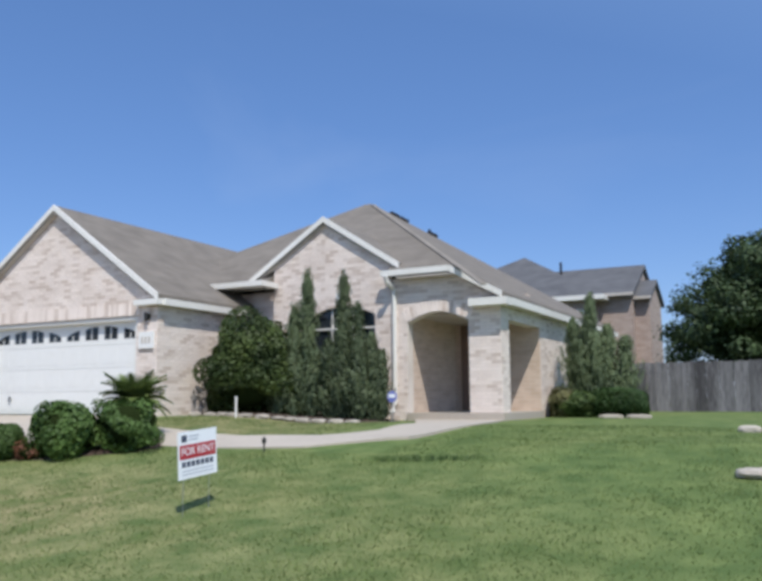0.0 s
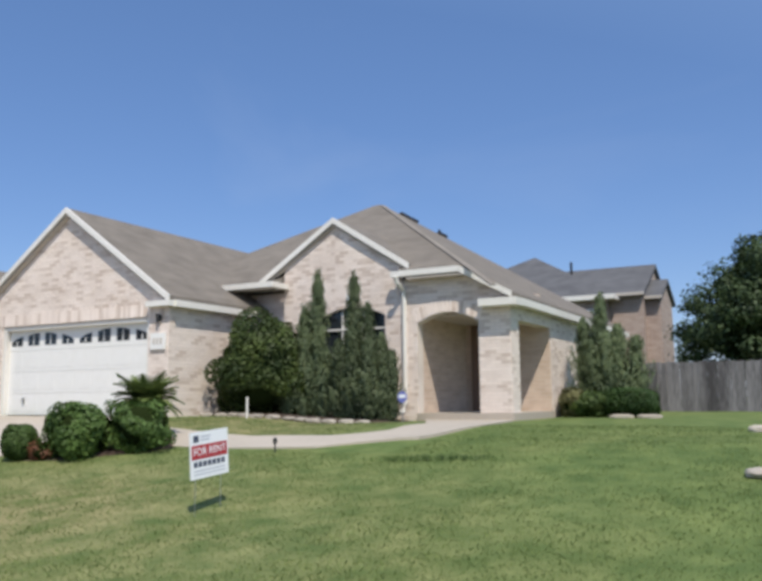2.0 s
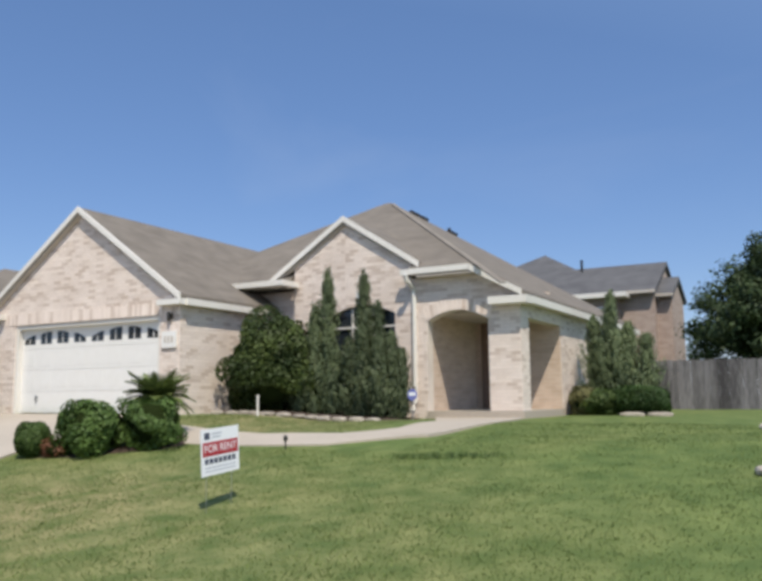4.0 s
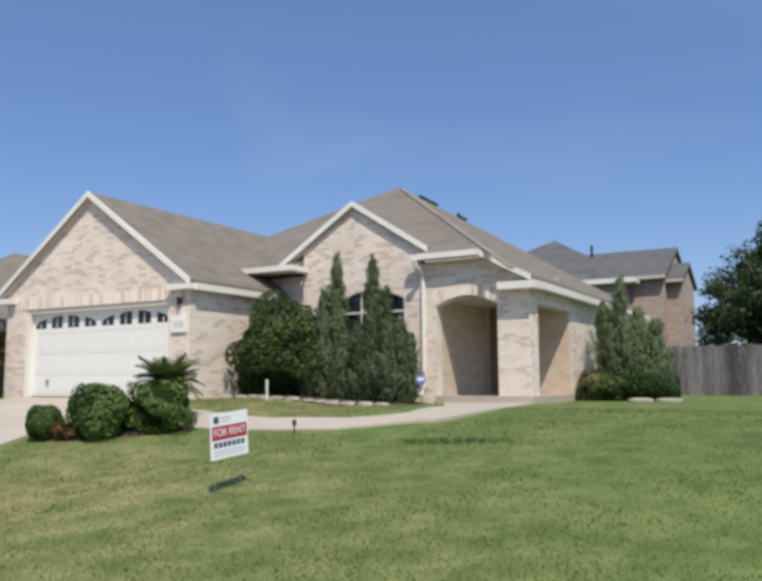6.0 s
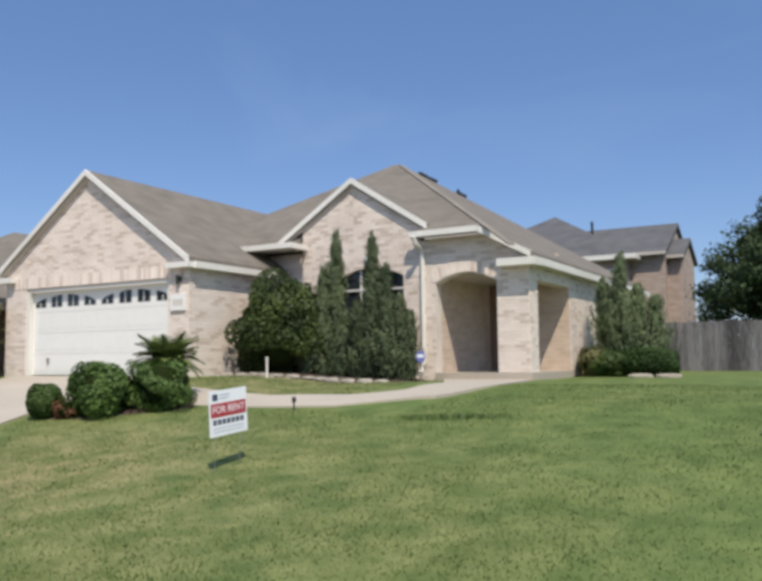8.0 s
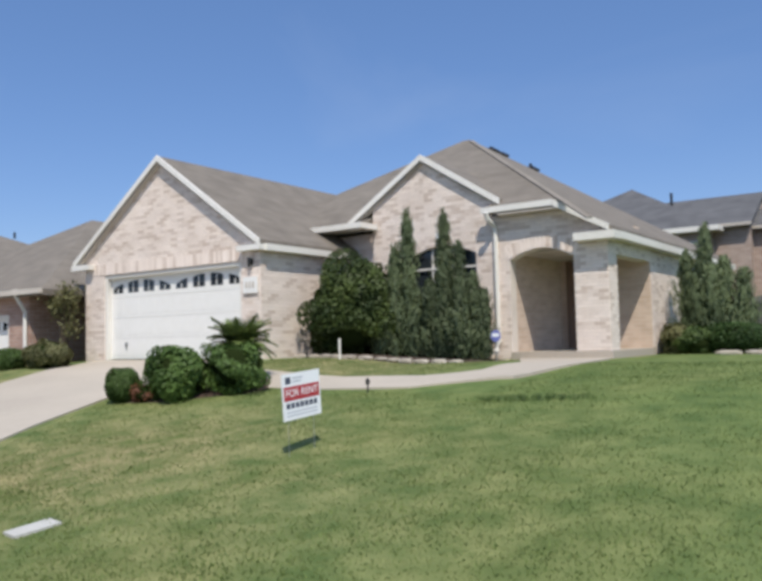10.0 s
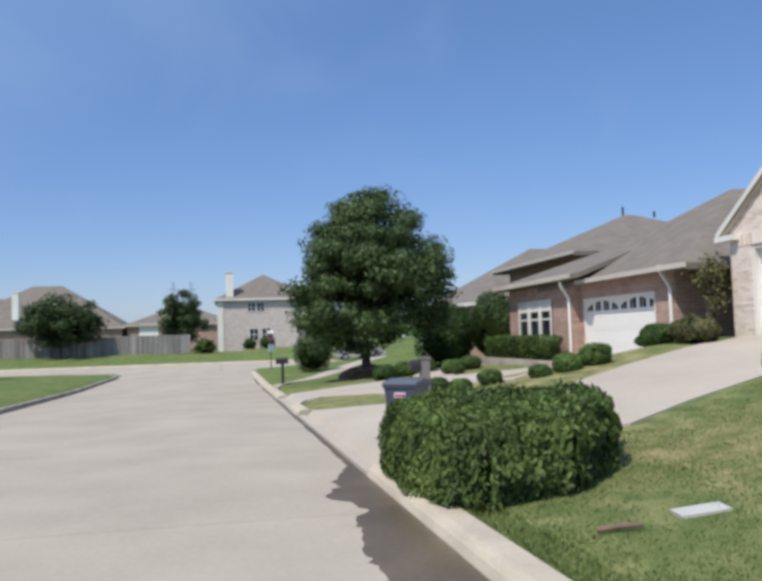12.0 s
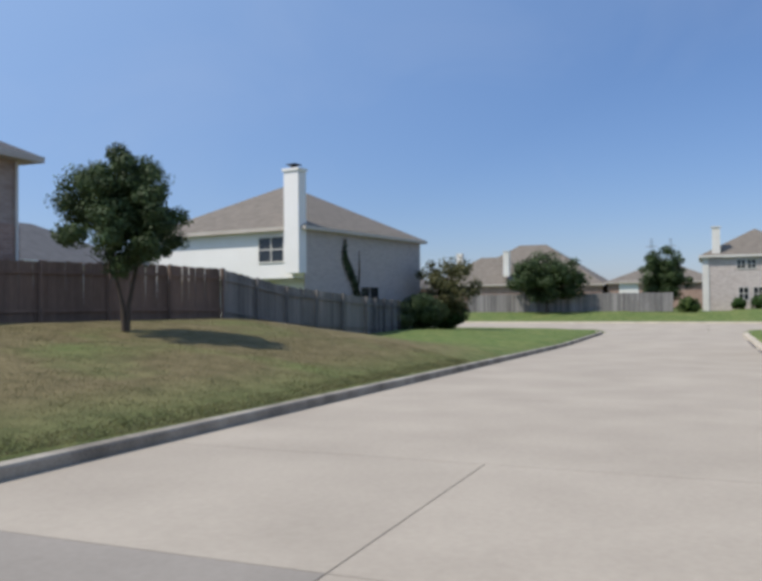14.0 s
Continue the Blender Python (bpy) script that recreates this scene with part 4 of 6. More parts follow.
def sparse_shrub(x, y):
    """Thin leaning stems with leaves at their ends."""
    rg = np.random.default_rng(95)
    z = ground_z(x, y)
    ob = thing("sparse_shrub", x, y, z, "tall sparse shrub with brownish leaves beside the garage wall", "shrub")
    P = []
    for i in range(9):
        a, h = rg.uniform(0, 6.283), rg.uniform(0.9, 2.1)
        e = Vector((math.cos(a) * 0.30, math.sin(a) * 0.22 - 0.05, h))
        piece("stem", Form().tube([(0.02 * i - 0.08, 0, -0.05), e * 0.5 + Vector((0, 0, 0.1)), e], [0.02, 0.014, 0.006], 6), M_BARK, ob)
        P.append(np.array(e) * rg.uniform(0.75, 1.0, (130, 1)) + rg.normal(0, 0.12, (130, 3)))
    pts = np.concatenate(P)
    piece("leaves", leaf_mesh("leaves", pts, rg.normal(0, 1, pts.shape), 0.10, 0.5, M_LEAF_LOOSE, rg), M_LEAF_LOOSE, ob)


sparse_shrub(-18.52, 12.15)


def plume_shrub(name, x, y, plumes, label, leaf, seed, count, category="shrub"):
    """An upright conifer of several pointed plumes (dx, dy, radius, height)."""
    rng = np.random.default_rng(seed)
    z = ground_z(x, y) - 0.03
    ob = thing(name, x, y, z, label, category, "upright conifers at the wall")
    P, N, T = [], [], []
    for dx, dy, r, h in plumes:
        piece("stem", Form().tube([(dx * 0.5, dy * 0.5, 0.0), (dx * 0.9, dy * 0.9, h * 0.35), (dx, dy, h * 0.7), (dx, dy, h * 0.95)], [0.05, 0.045, 0.03, 0.01], 8), M_BARK, ob, smooth=True)
        piece("shade_core", Form().tube([(dx * 0.8, dy * 0.8, 0.12), (dx, dy, h * 0.3), (dx, dy, h * 0.6), (dx, dy, h * 0.8)], [r * 0.35, r * 0.50, r * 0.26, 0.02], 10), M_CORE, ob, smooth=True)
        k = int(count * r * h * 0.028)
        t = np.concatenate([rng.random(k) ** 1.15 * 0.9, rng.uniform(0.8, 0.97, 14)])
        k = len(t)
        a = rng.uniform(0, 6.283, k)
        reach = r * np.clip((1.02 - t) / 0.72, 0.10, 1.0) ** 0.8 * rng.uniform(0.55, 1.35, k)
        rise = reach * rng.uniform(0.7, 1.7, k) + rng.uniform(0.05, 0.22, k)
        m = 34
        q = rng.random((k, m)) ** 0.8
        px = dx + np.cos(a)[:, None] * reach[:, None] * q
        py = dy + np.sin(a)[:, None] * reach[:, None] * q
        pz = (t * h)[:, None] + rise[:, None] * q ** 1.35
        pz = np.minimum(pz, h * 1.03)
        wide = 0.052 * (1 - 0.75 * q) + 0.006
        P.append(np.stack([px + rng.normal(0, 1, (k, m)) * wide, py + rng.normal(0, 1, (k, m)) * wide, pz + rng.normal(0, 0.02, (k, m))], 2).reshape(-1, 3))
        ca, sa = np.repeat(np.cos(a), m), np.repeat(np.sin(a), m)
        N.append(np.stack([ca, sa, 0.25 + 0 * ca], 1))
        T.append(np.stack([ca * 0.55, sa * 0.55, 1 + 0 * ca], 1))
    piece("sprays", leaf_mesh("sprays", np.concatenate(P), np.concatenate(N), 0.13, 0.17, leaf, rng, tip=np.concatenate(T)), leaf, ob)
    return ob


plume_shrub("juniper", -9.55, 14.75, [(0.0, 0, 0.30, 3.25), (-0.30, -0.05, 0.30, 2.5), (0.16, -0.2, 0.26, 1.85), (-0.16, -0.26, 0.32, 1.95), (-0.62, 0.1, 0.30, 1.75), (-0.5, -0.3, 0.30, 1.35), (0.34, -0.2, 0.26, 1.4)], "tall pointed grey-green juniper at the front wall", M_LEAF_CYP, 21, 9000)
plume_shrub("juniper", -8.55, 14.75, [(-0.04, 0, 0.30, 3.22), (0.30, 0.02, 0.22, 2.5), (0.64, -0.05, 0.28, 1.8), (-0.34, -0.15, 0.26, 1.7), (0.10, -0.26, 0.32, 1.95), (0.80, 0.1, 0.26, 1.45), (-0.2, -0.32, 0.32, 1.5), (0.46, -0.3, 0.32, 1.65)], "tall pointed grey-green juniper in front of the window", M_LEAF_CYP, 22, 9000)
plume_shrub("juniper", -4.4, 19.75, [(0, 0, 0.36, 3.0), (-0.45, 0.05, 0.36, 2.4), (0.40, 0, 0.36, 2.2), (0.80, 0.1, 0.34, 1.9), (0.1, -0.2, 0.42, 2.0), (-0.2, -0.2, 0.36, 1.8)], "tall loose grey-green juniper at the house corner", M_LEAF_CYP, 23, 8000)

# the clipped hedge between drive and kerb
def hedge():
    rng = np.random.default_rng(31)
    ob = thing("clipped_hedge", -9.0, 3.0, 0.12, "clipped glossy green hedge beside the kerb and driveway", "hedge")
    outline = [(-11.1, 2.32), (-9.4, 2.08), (-7.95, 2.14), (-7.35, 2.45), (-7.35, 3.2), (-7.9, 3.85), (-9.0, 4.35), (-9.75, 4.2), (-10.1, 3.4), (-11.1, 3.05)]
    pts = []
    for (a, b), (c, d) in zip(outline, outline[1:] + outline[:1]):
        for i in range(6):
            pts.append((a + (c - a) * i / 6, b + (d - b) * i / 6))
    cx, cy = sum(p[0] for p in pts) / len(pts), sum(p[1] for p in pts) / len(pts)
    P, N = [], []
    H = 0.66
    def top_at(x, y):
        return ground_z(x, y) * 0.75 + 0.08 + H
    f = Form()
    k = len(pts)
    for s, hh in ((0.80, 0.0), (0.90, 0.5), (0.88, 0.88), (0.6, 0.93)):
        for x, y in pts:
            px, py = cx + (x - cx) * s, cy + (y - cy) * s
            g0 = ground_z(px, py) - 0.05
            f.v.append((px - ob.location.x, py - ob.location.y, g0 + (top_at(px, py) - g0) * hh - ob.location.z))
    for i in range(3):
        for j in range(k):
            f.f.append((i * k + j, i * k + (j + 1) % k, (i + 1) * k + (j + 1) % k, (i + 1) * k + j))
    f.f.append(tuple(range(3 * k, 4 * k)))
    piece("shade_core", f, M_CORE, ob)
    arr = np.array(pts)
    nxt = np.roll(arr, -1, 0)
    seg = nxt - arr
    ln = np.linalg.norm(seg, axis=1)
    n = 24000
    idx = rng.choice(k, n, p=ln / ln.sum())
    u = rng.random(n)[:, None]
    xy = arr[idx] + seg[idx] * u
    out = np.stack([seg[idx][:, 1], -seg[idx][:, 0]], 1) / ln[idx][:, None]
    out *= np.sign(((xy - (cx, cy)) * out).sum(1))[:, None]
    hh = rng.random(n)
    bulge = 0.02 + 0.10 * np.sin(np.pi * np.clip(hh * 0.9 + 0.1, 0, 1)) - 0.10 * (hh > 0.93) - 0.20 * rng.random(n) ** 1.2
    bulge += 0.06 * np.sin(xy[:, 0] * 5 + hh * 7) * np.sin(xy[:, 1] * 6 + hh * 5)
    xy = xy + out * bulge[:, None]
    g0 = np.array([ground_z(a, b) for a, b in xy])
    tp = g0 * 0.75 + 0.08 + H
    P.append(np.stack([xy[:, 0], xy[:, 1], g0 + (tp - g0) * hh + 0.02], 1))
    N.append(np.stack([out[:, 0], out[:, 1], 0.25 + 0 * hh], 1))
    m = 20000
    t = rng.random(m) ** 0.5
    idx = rng.integers(0, k, m)
    base = arr[idx] + seg[idx] * rng.random(m)[:, None]
    xy = np.array((cx, cy)) + (base - (cx, cy)) * t[:, None] * 1.0
    zz = np.array([top_at(a, b) for a, b in xy]) + 0.05 * np.sin(xy[:, 0] * 4) * np.sin(xy[:, 1] * 5) - 0.10 * t ** 8 + rng.normal(0, 0.045, m)
    P.append(np.stack([xy[:, 0], xy[:, 1], zz], 1))
    N.append(np.stack([0 * t, 0 * t, 1 + 0 * t], 1))
    pp = np.concatenate(P) - np.array(ob.location)
    up = np.concatenate(N) * 0.5 + np.array((0, 0, 0.9)) + rng.normal(0, 0.35, pp.shape)
    piece("leaves", leaf_mesh("leaves", pp, np.concatenate(N), 0.088, 0.36, M_LEAF_HEDGE, rng, tip=up), M_LEAF_HEDGE, ob)


hedge()


def sago_palm(x, y):
    rng = np.random.default_rng(41)
    z = ground_z(x, y)
    ob = thing("sago_palm", x, y, z, "sago palm with arching feathered fronds", "palm")
    piece("trunk", Form().tube([(0, 0, -0.05), (0, 0, 0.45), (0.02, 0, 0.60)], [0.16, 0.17, 0.12], 10), M_BARK, ob)
    for i in range(56):
        a = i * 2.399 + rng.uniform(-0.2, 0.2)
        rise = 0.30 + 0.80 * (i / 56)
        L = rng.uniform(0.62, 0.80)
        f = Form()
        prev = None
        for k in range(13):
            t = k / 12
            r = L * t * (0.95 - 0.25 * rise)
            zz = 0.60 + rise * L * 0.95 * t - (0.72 - 0.38 * rise) * L * t * t
            p = Vector((math.cos(a) * r, math.sin(a) * r, zz))
            if prev is not None:
                d = (p - prev).normalized()
                s = d.cross(Vector((0, 0, 1))).normalized()
                w = 0.20 * math.sin(math.pi * min(1, 0.12 + t * 0.9)) + 0.02
                for sg in (-1, 1):
                    for o in (0.0, 0.5):
                        q = prev.lerp(p, o)
                        tip = q + s * sg * w + d * w * 0.6 + Vector((0, 0, 0.03))
                        f.add([q, q + d * 0.036, tip], [(0, 1, 2)])
                f.beam(prev, p, 0.012, 0.012)
            prev = p
        piece("frond", f, M_LEAF_PALM, ob)


sago_palm(-9.85, 9.85)

# mulch beds
def bed(pts, z_up, material, label):
    f = Form()
    cx, cy = sum(p[0] for p in pts) / len(pts), sum(p[1] for p in pts) / len(pts)
    ring = []
    for (a, b), (c, d) in zip(pts, pts[1:] + pts[:1]):
        for i in range(6):
            ring.append((a + (c - a) * i / 6, b + (d - b) * i / 6))
    for s in (1.0, 0.7, 0.35):
        for x, y in ring:
            px, py = cx + (x - cx) * s, cy + (y - cy) * s
            w = 0.03 * noise.noise(Vector((px * 3, py * 3, 5)))
            f.v.append((px, py, ground_z(px, py) + (-0.03 if s == 1.0 else z_up + w)))
    n = len(ring)
    for i in range(2):
        for j in range(n):
            f.f.append((i * n + j, i * n + (j + 1) % n, (i + 1) * n + (j + 1) % n, (i + 1) * n + j))
    f.f.append(tuple(range(2 * n, 3 * n)))
    ob = part("mulch_bed", f, material, None, label, True)
    return tagged(ob, category="bed", kind="structure")


bed([(-10.9, 7.85), (-9.9, 8.05), (-8.75, 8.85), (-8.6, 9.5), (-9.3, 10.3), (-10.4, 10.1), (-11.1, 8.6)], 0.06, M_MULCH, "brown bark mulch under the clipped shrubs")
bed([(-12.1, 13.6), (-10.0, 13.7), (-7.7, 13.8), (-7.4, 14.6), (-7.6, 15.9), (-12.0, 15.9)], 0.06, M_MULCH, "dark mulch bed along the front wall")
M_STONE = mat("edging_stone", (0.46, 0.41, 0.34), (0.30, 0.26, 0.22), scale=9, rough=0.9, bump=0.3, vary=0.15)
edging = tagged(new("bed_edging"), "pale flat stones edging the front bed", "edging", kind="structure")
rs = random.Random(5)
for i in range(12):
    x = -11.7 + i * 0.36
    y = 13.55 + 0.08 * math.sin(i * 1.3)
    f = Form().blob((x, y, ground_z(x, y) + 0.03), (0.17, 0.09, 0.035 + rs.random() * 0.02), i, 0.2, 6, 10, 3.0)
    part("stone", f, M_STONE, edging)
for i in range(2):
    x = -3.75 + i * 0.62
    f = Form().blob((x, 18.6, ground_z(x, 18.6) + 0.03), (0.28, 0.10, 0.055), i + 30, 0.12, 6, 12, 4.0)
    part("stone", f, M_STONE, edging)


# ---- trees ----
def tree(name, x, y, base, trunk_h, crown_c, crown_r, label, leaf, seed, clumps=70, per=230, size=0.16, trunk_r=0.16, stems=1, group="", category="tree", taper=0.0, lobes=0.10, heart=0.66, clump_r=0.24):
    rng = np.random.default_rng(seed)
    rnd = random.Random(seed)
    ob = thing(name, x, y, base, label, category, group)
    f = Form()
    top = crown_c[2]
    for s in range(stems):
        ox = 0.0 if stems == 1 else (s - (stems - 1) / 2) * 0.10
        lean = 0.0 if stems == 1 else (s - (stems - 1) / 2) * 0.42
        f.tube([(ox * 0.5, -ox * 0.5, -0.1), (ox, -ox, trunk_h * 0.35), (ox + lean * 0.6, -ox - lean * 0.8, trunk_h), (ox + lean, -ox - lean * 1.2, top)], [trunk_r * 1.3, trunk_r, trunk_r * 0.8, trunk_r * 0.3], 10)
    piece("trunk", f, M_BARK, ob)
    for i in range(9):
        a = i * 2.4 + rnd.random()
        h0 = trunk_h * 0.9 + (top - trunk_h) * rnd.random() * 0.8
        e = Vector((crown_c[0] + math.cos(a) * crown_r[0] * 0.7, crown_c[1] + math.sin(a) * crown_r[1] * 0.7, h0 + crown_r[2] * (0.15 + 0.5 * rnd.random())))
        s0 = Vector((0, 0, h0))
        piece("limb", Form().tube([s0, s0.lerp(e, 0.5) + Vector((0, 0, -0.1)), e], [trunk_r * 0.4, trunk_r * 0.22, trunk_r * 0.06], 6), M_BARK, ob)
    P, N, core = [], [], Form()
    d = rng.normal(0, 1, (clumps, 3))
    d /= np.linalg.norm(d, axis=1)[:, None]
    rad = (1 - 0.55 * rng.random(clumps) ** 2.0) * (1 + lobes * lumps(d, seed + 3, 2.5))
    cs = d * rad[:, None] * np.array(crown_r)
    if taper:
        cs[:, :2] *= (1 - taper * np.clip(cs[:, 2:3] / crown_r[2], -0.3, 1))
    cs += np.array(crown_c)
    cr = min(crown_r) * clump_r
    for i, c in enumerate(cs):
        r = cr * rng.uniform(0.75, 1.35)
        p, nn = round_points(per, c, (r * 1.15, r * 1.15, r * 0.85), rng, seed + i, 2.0, 0.25, 0.6)
        P.append(p)
        N.append(nn + (0, 0, 0.3))
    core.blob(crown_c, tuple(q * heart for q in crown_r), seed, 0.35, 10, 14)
    piece("shade_core", core, M_CORE, ob, smooth=True)
    piece("leaves", leaf_mesh("leaves", np.concatenate(P), np.concatenate(N), size, 0.6, leaf, rng), leaf, ob)
    return ob


M_LEAF_YOUNG = leaf_mat("dark_tree_leaf", (0.075, 0.115, 0.042), (0.022, 0.038, 0.015), 0.15)
M_LEAF_SHADE = leaf_mat("shade_tree_leaf", (0.088, 0.135, 0.045), (0.022, 0.042, 0.014), 0.18)
tree("shade_tree", -34.0, 6.1, 0.05, 1.6, (0, 0.1, 4.5), (3.15, 3.15, 3.1), "dense round-headed green shade tree on a mulch mound", M_LEAF_SHADE, 51, clumps=230, per=340, size=0.15, trunk_r=0.19, taper=0.42, lobes=0.17, clump_r=0.16, heart=0.58)
tree("young_tree", -16.1, -13.6, 1.12, 1.55, (0.0, 0, 2.88), (1.42, 1.42, 1.42), "small dark-leaved tree with two stems on the dry lawn", M_LEAF_YOUNG, 52, clumps=120, per=380, size=0.085, trunk_r=0.055, stems=2, taper=0.40, lobes=0.14, heart=0.42, clump_r=0.20)
tree("oak_tree", -0.1, 31.2, 1.40, 0.8, (0.0, 0, 2.95), (4.0, 4.0, 3.1), "broad dark green tree behind the wooden fence", M_LEAF_YOUNG, 53, clumps=210, per=300, size=0.15, trunk_r=0.18, taper=0.30, clump_r=0.20, heart=0.74)
tree("spreading_tree", -82.8, -15.3, ground_z(-82.8, -15.3), 1.4, (0, 0, 3.5), (3.7, 3.7, 2.3), "dark spreading tree in front of the far fence", M_LEAF_SHADE, 54, clumps=110, per=150, size=0.26, trunk_r=0.16, heart=0.5, clump_r=0.28)
tree("oval_tree", -87.5, -4.1, 0.7, 1.0, (0, 0, 3.5), (2.1, 2.1, 2.6), "dark oval tree behind the far fence", M_LEAF_SHADE, 55, clumps=80, per=140, size=0.24, trunk_r=0.14, heart=0.55)
tree("loose_tree", -51.5, -16.2, 0.1, 0.6, (0, 0, 2.4), (1.9, 1.9, 2.1), "loose green shrubby tree beside the white house", M_LEAF_LOOSE, 56, clumps=75, per=110, size=0.17, trunk_r=0.1, heart=0.35, lobes=0.25)
# two shrubs by the white house: its shade is put into darker leaves
shrub("dark_shrub", -44.3, -17.3, 1.0, 1.5, "dark rounded shrub in the shade of the white house", M_LEAF_YOUNG, 5000, 0.14, 57, lump=0.2, rx=1.2)
shrub("dark_shrub", -48.3, -17.0, 1.2, 2.0, "dark rounded shrub in the shade of the white house", M_LEAF_YOUNG, 7000, 0.14, 58, lump=0.2, rx=1.9)
shrub("dark_shrub", -52.2, -16.6, 1.3, 2.1, "dark shrub under the loose tree", M_LEAF_DARK, 6000, 0.15, 64, lump=0.25, rx=1.6)
shrub("dark_shrub", -39.3, 11.2, 1.5, 3.2, "tall dark clipped shrub behind the shade tree", M_LEAF_DARK, 12000, 0.13, 59, lump=0.12)
shrub("green_shrub", -40.0, 14.0, 1.2, 3.5, "tall green shrub behind the neighbouring house corner", M_LEAF_TREE, 10000, 0.14, 60, lump=0.15, rx=1.8)
shrub("low_bush", -83.5, -1.6, 0.9, 1.4, "low green bush beside the far fence", M_LEAF_HEDGE, 3000, 0.16, 61, lump=0.3)
shrub("low_bush", -89.5, 3.1, 0.7, 1.2, "low dark bush before the stone house", M_LEAF_DARK, 2500, 0.16, 62, lump=0.2, group="bushes at the stone house")
shrub("low_bush", -89.5, 5.0, 0.8, 1.3, "low dark bush before the stone house", M_LEAF_DARK, 2500, 0.16, 63, lump=0.2, group="bushes at the stone house")
shrub("green_shrub", -47.0, 5.3, 1.0, 2.3, "broad green shrub on the lawn past the shade tree", M_LEAF_TREE, 7000, 0.13, 67, lump=0.25, depth=0.4, rx=1.3)
# mound under the shade tree
mound = part("mulch_mound", Form().blob((-34.0, 6.1, -0.15), (1.2, 1.2, 0.66), 3, 0.12, 10, 20), M_MULCH, None, "dark mulch mound round the tree trunk", True)
tagged(mound, category="bed", kind="structure")

# the neighbour's little clipped balls
BALLS = [(-29.4, 5.95, 0.44), (-30.2, 6.9, 0.42), (-18.6, 5.05, 0.27), (-27.5, 8.0, 0.40), (-17.6, 5.3, 0.25), (-29.0, 9.1, 0.40), (-17.9, 6.1, 0.27), (-17.3, 7.05, 0.23), (-17.25, 7.7, 0.32), (-17.5, 8.5, 0.36), (-31.4, 8.0, 0.44), (-22.0, 5.3, 0.34)]
for i, (x, y, r) in enumerate(BALLS):
    shrub("boxwood_ball", x, y, r, r * 1.5, "small round clipped shrub beside the neighbour's drive", M_LEAF_BOX, 2600, 0.07, 70 + i, "neighbour's clipped balls", rx=r * 1.08, base=ground_z(x, y) - 0.07)
shrub("box_hedge", -28.9, 11.0, 0.45, 0.85, "clipped box hedge under the neighbour's window", M_LEAF_BOX, 9000, 0.09, 90, rx=3.2, power=5.0, base=0.72)


# ---- grass blades on the near lawn ----
def blades(seed, n, x0, x1, y0, y1, material, label):
    """Short blades over a stretch of lawn, denser towards its y0 side."""
    rng = np.random.default_rng(seed)
    r = rng.random(n)
    x = x0 + (x1 - x0) * rng.random(n)
    y = y0 + (y1 - y0) * r ** 1.5
    d = [(a, b) for a, b in zip(x, y)]
    keep = []
    for i, (a, b) in enumerate(d):
        on_drive = a < -9.6 - max(0.0, min(2.0, (b - 5.0) * 0.5))
        on_path = 9.5 < b < 11.0 and a < -5.0 or (b > 10.4 and -6.6 < a < -4.9)
        keep.append(b < 0 or (not on_drive and not on_path))
    keep = np.array(keep)
    x, y = x[keep], y[keep]
    n = len(x)
    z = np.array([sheet_z(a, b) for a, b in zip(x, y)])
    clump = 0.5 + 0.5 * np.sin(x * 2.1 + np.sin(y * 1.7) * 2) * np.sin(y * 2.6 + np.sin(x * 1.3) * 2)
    h = (0.012 + 0.020 * rng.random(n)) * (0.6 + 0.7 * clump)
    ph = rng.uniform(0, 6.283, n)
    w = 0.005 + 0.005 * rng.random(n)
    lean = h * rng.uniform(0.4, 1.6, n)
    la = rng.uniform(0, 6.283, n)
    a = np.stack([x - np.cos(ph) * w, y - np.sin(ph) * w, z - 0.01], 1)
    b = np.stack([x + np.cos(ph) * w, y + np.sin(ph) * w, z - 0.01], 1)
    c = np.stack([x + np.cos(la) * lean, y + np.sin(la) * lean, z + h], 1)
    v = np.stack([a, b, c], 1).reshape(-1, 3)
    me = bpy.data.meshes.new("grass_blades")
    me.vertices.add(3 * n)
    me.vertices.foreach_set("co", v.ravel())
    me.loops.add(3 * n)
    me.loops.foreach_set("vertex_index", np.arange(3 * n, dtype=np.int32))
    me.polygons.add(n)
    me.polygons.foreach_set("loop_start", np.arange(0, 3 * n, 3, dtype=np.int32))
    me.materials.append(material)
    me.update()
    me.validate()
    tagged(new("grass_blades", me), label, "grass", kind="stuff")


M_DRYBLADE = leaf_mat("dry_grass_blade", (0.235, 0.205, 0.098), (0.095, 0.105, 0.040), 0.3)
M_BLADE = leaf_mat("grass_blade", (0.220, 0.278, 0.086), (0.13, 0.188, 0.051), 0.35)
blades(61, 170000, 4.0, -12.0, 2.27, 13.07, M_BLADE, "short mown grass blades over the lawn")
blades(62, 90000, -4.0, -24.0, -7.0, -16.0, M_DRYBLADE, "short dry grass blades over the rise across the road")


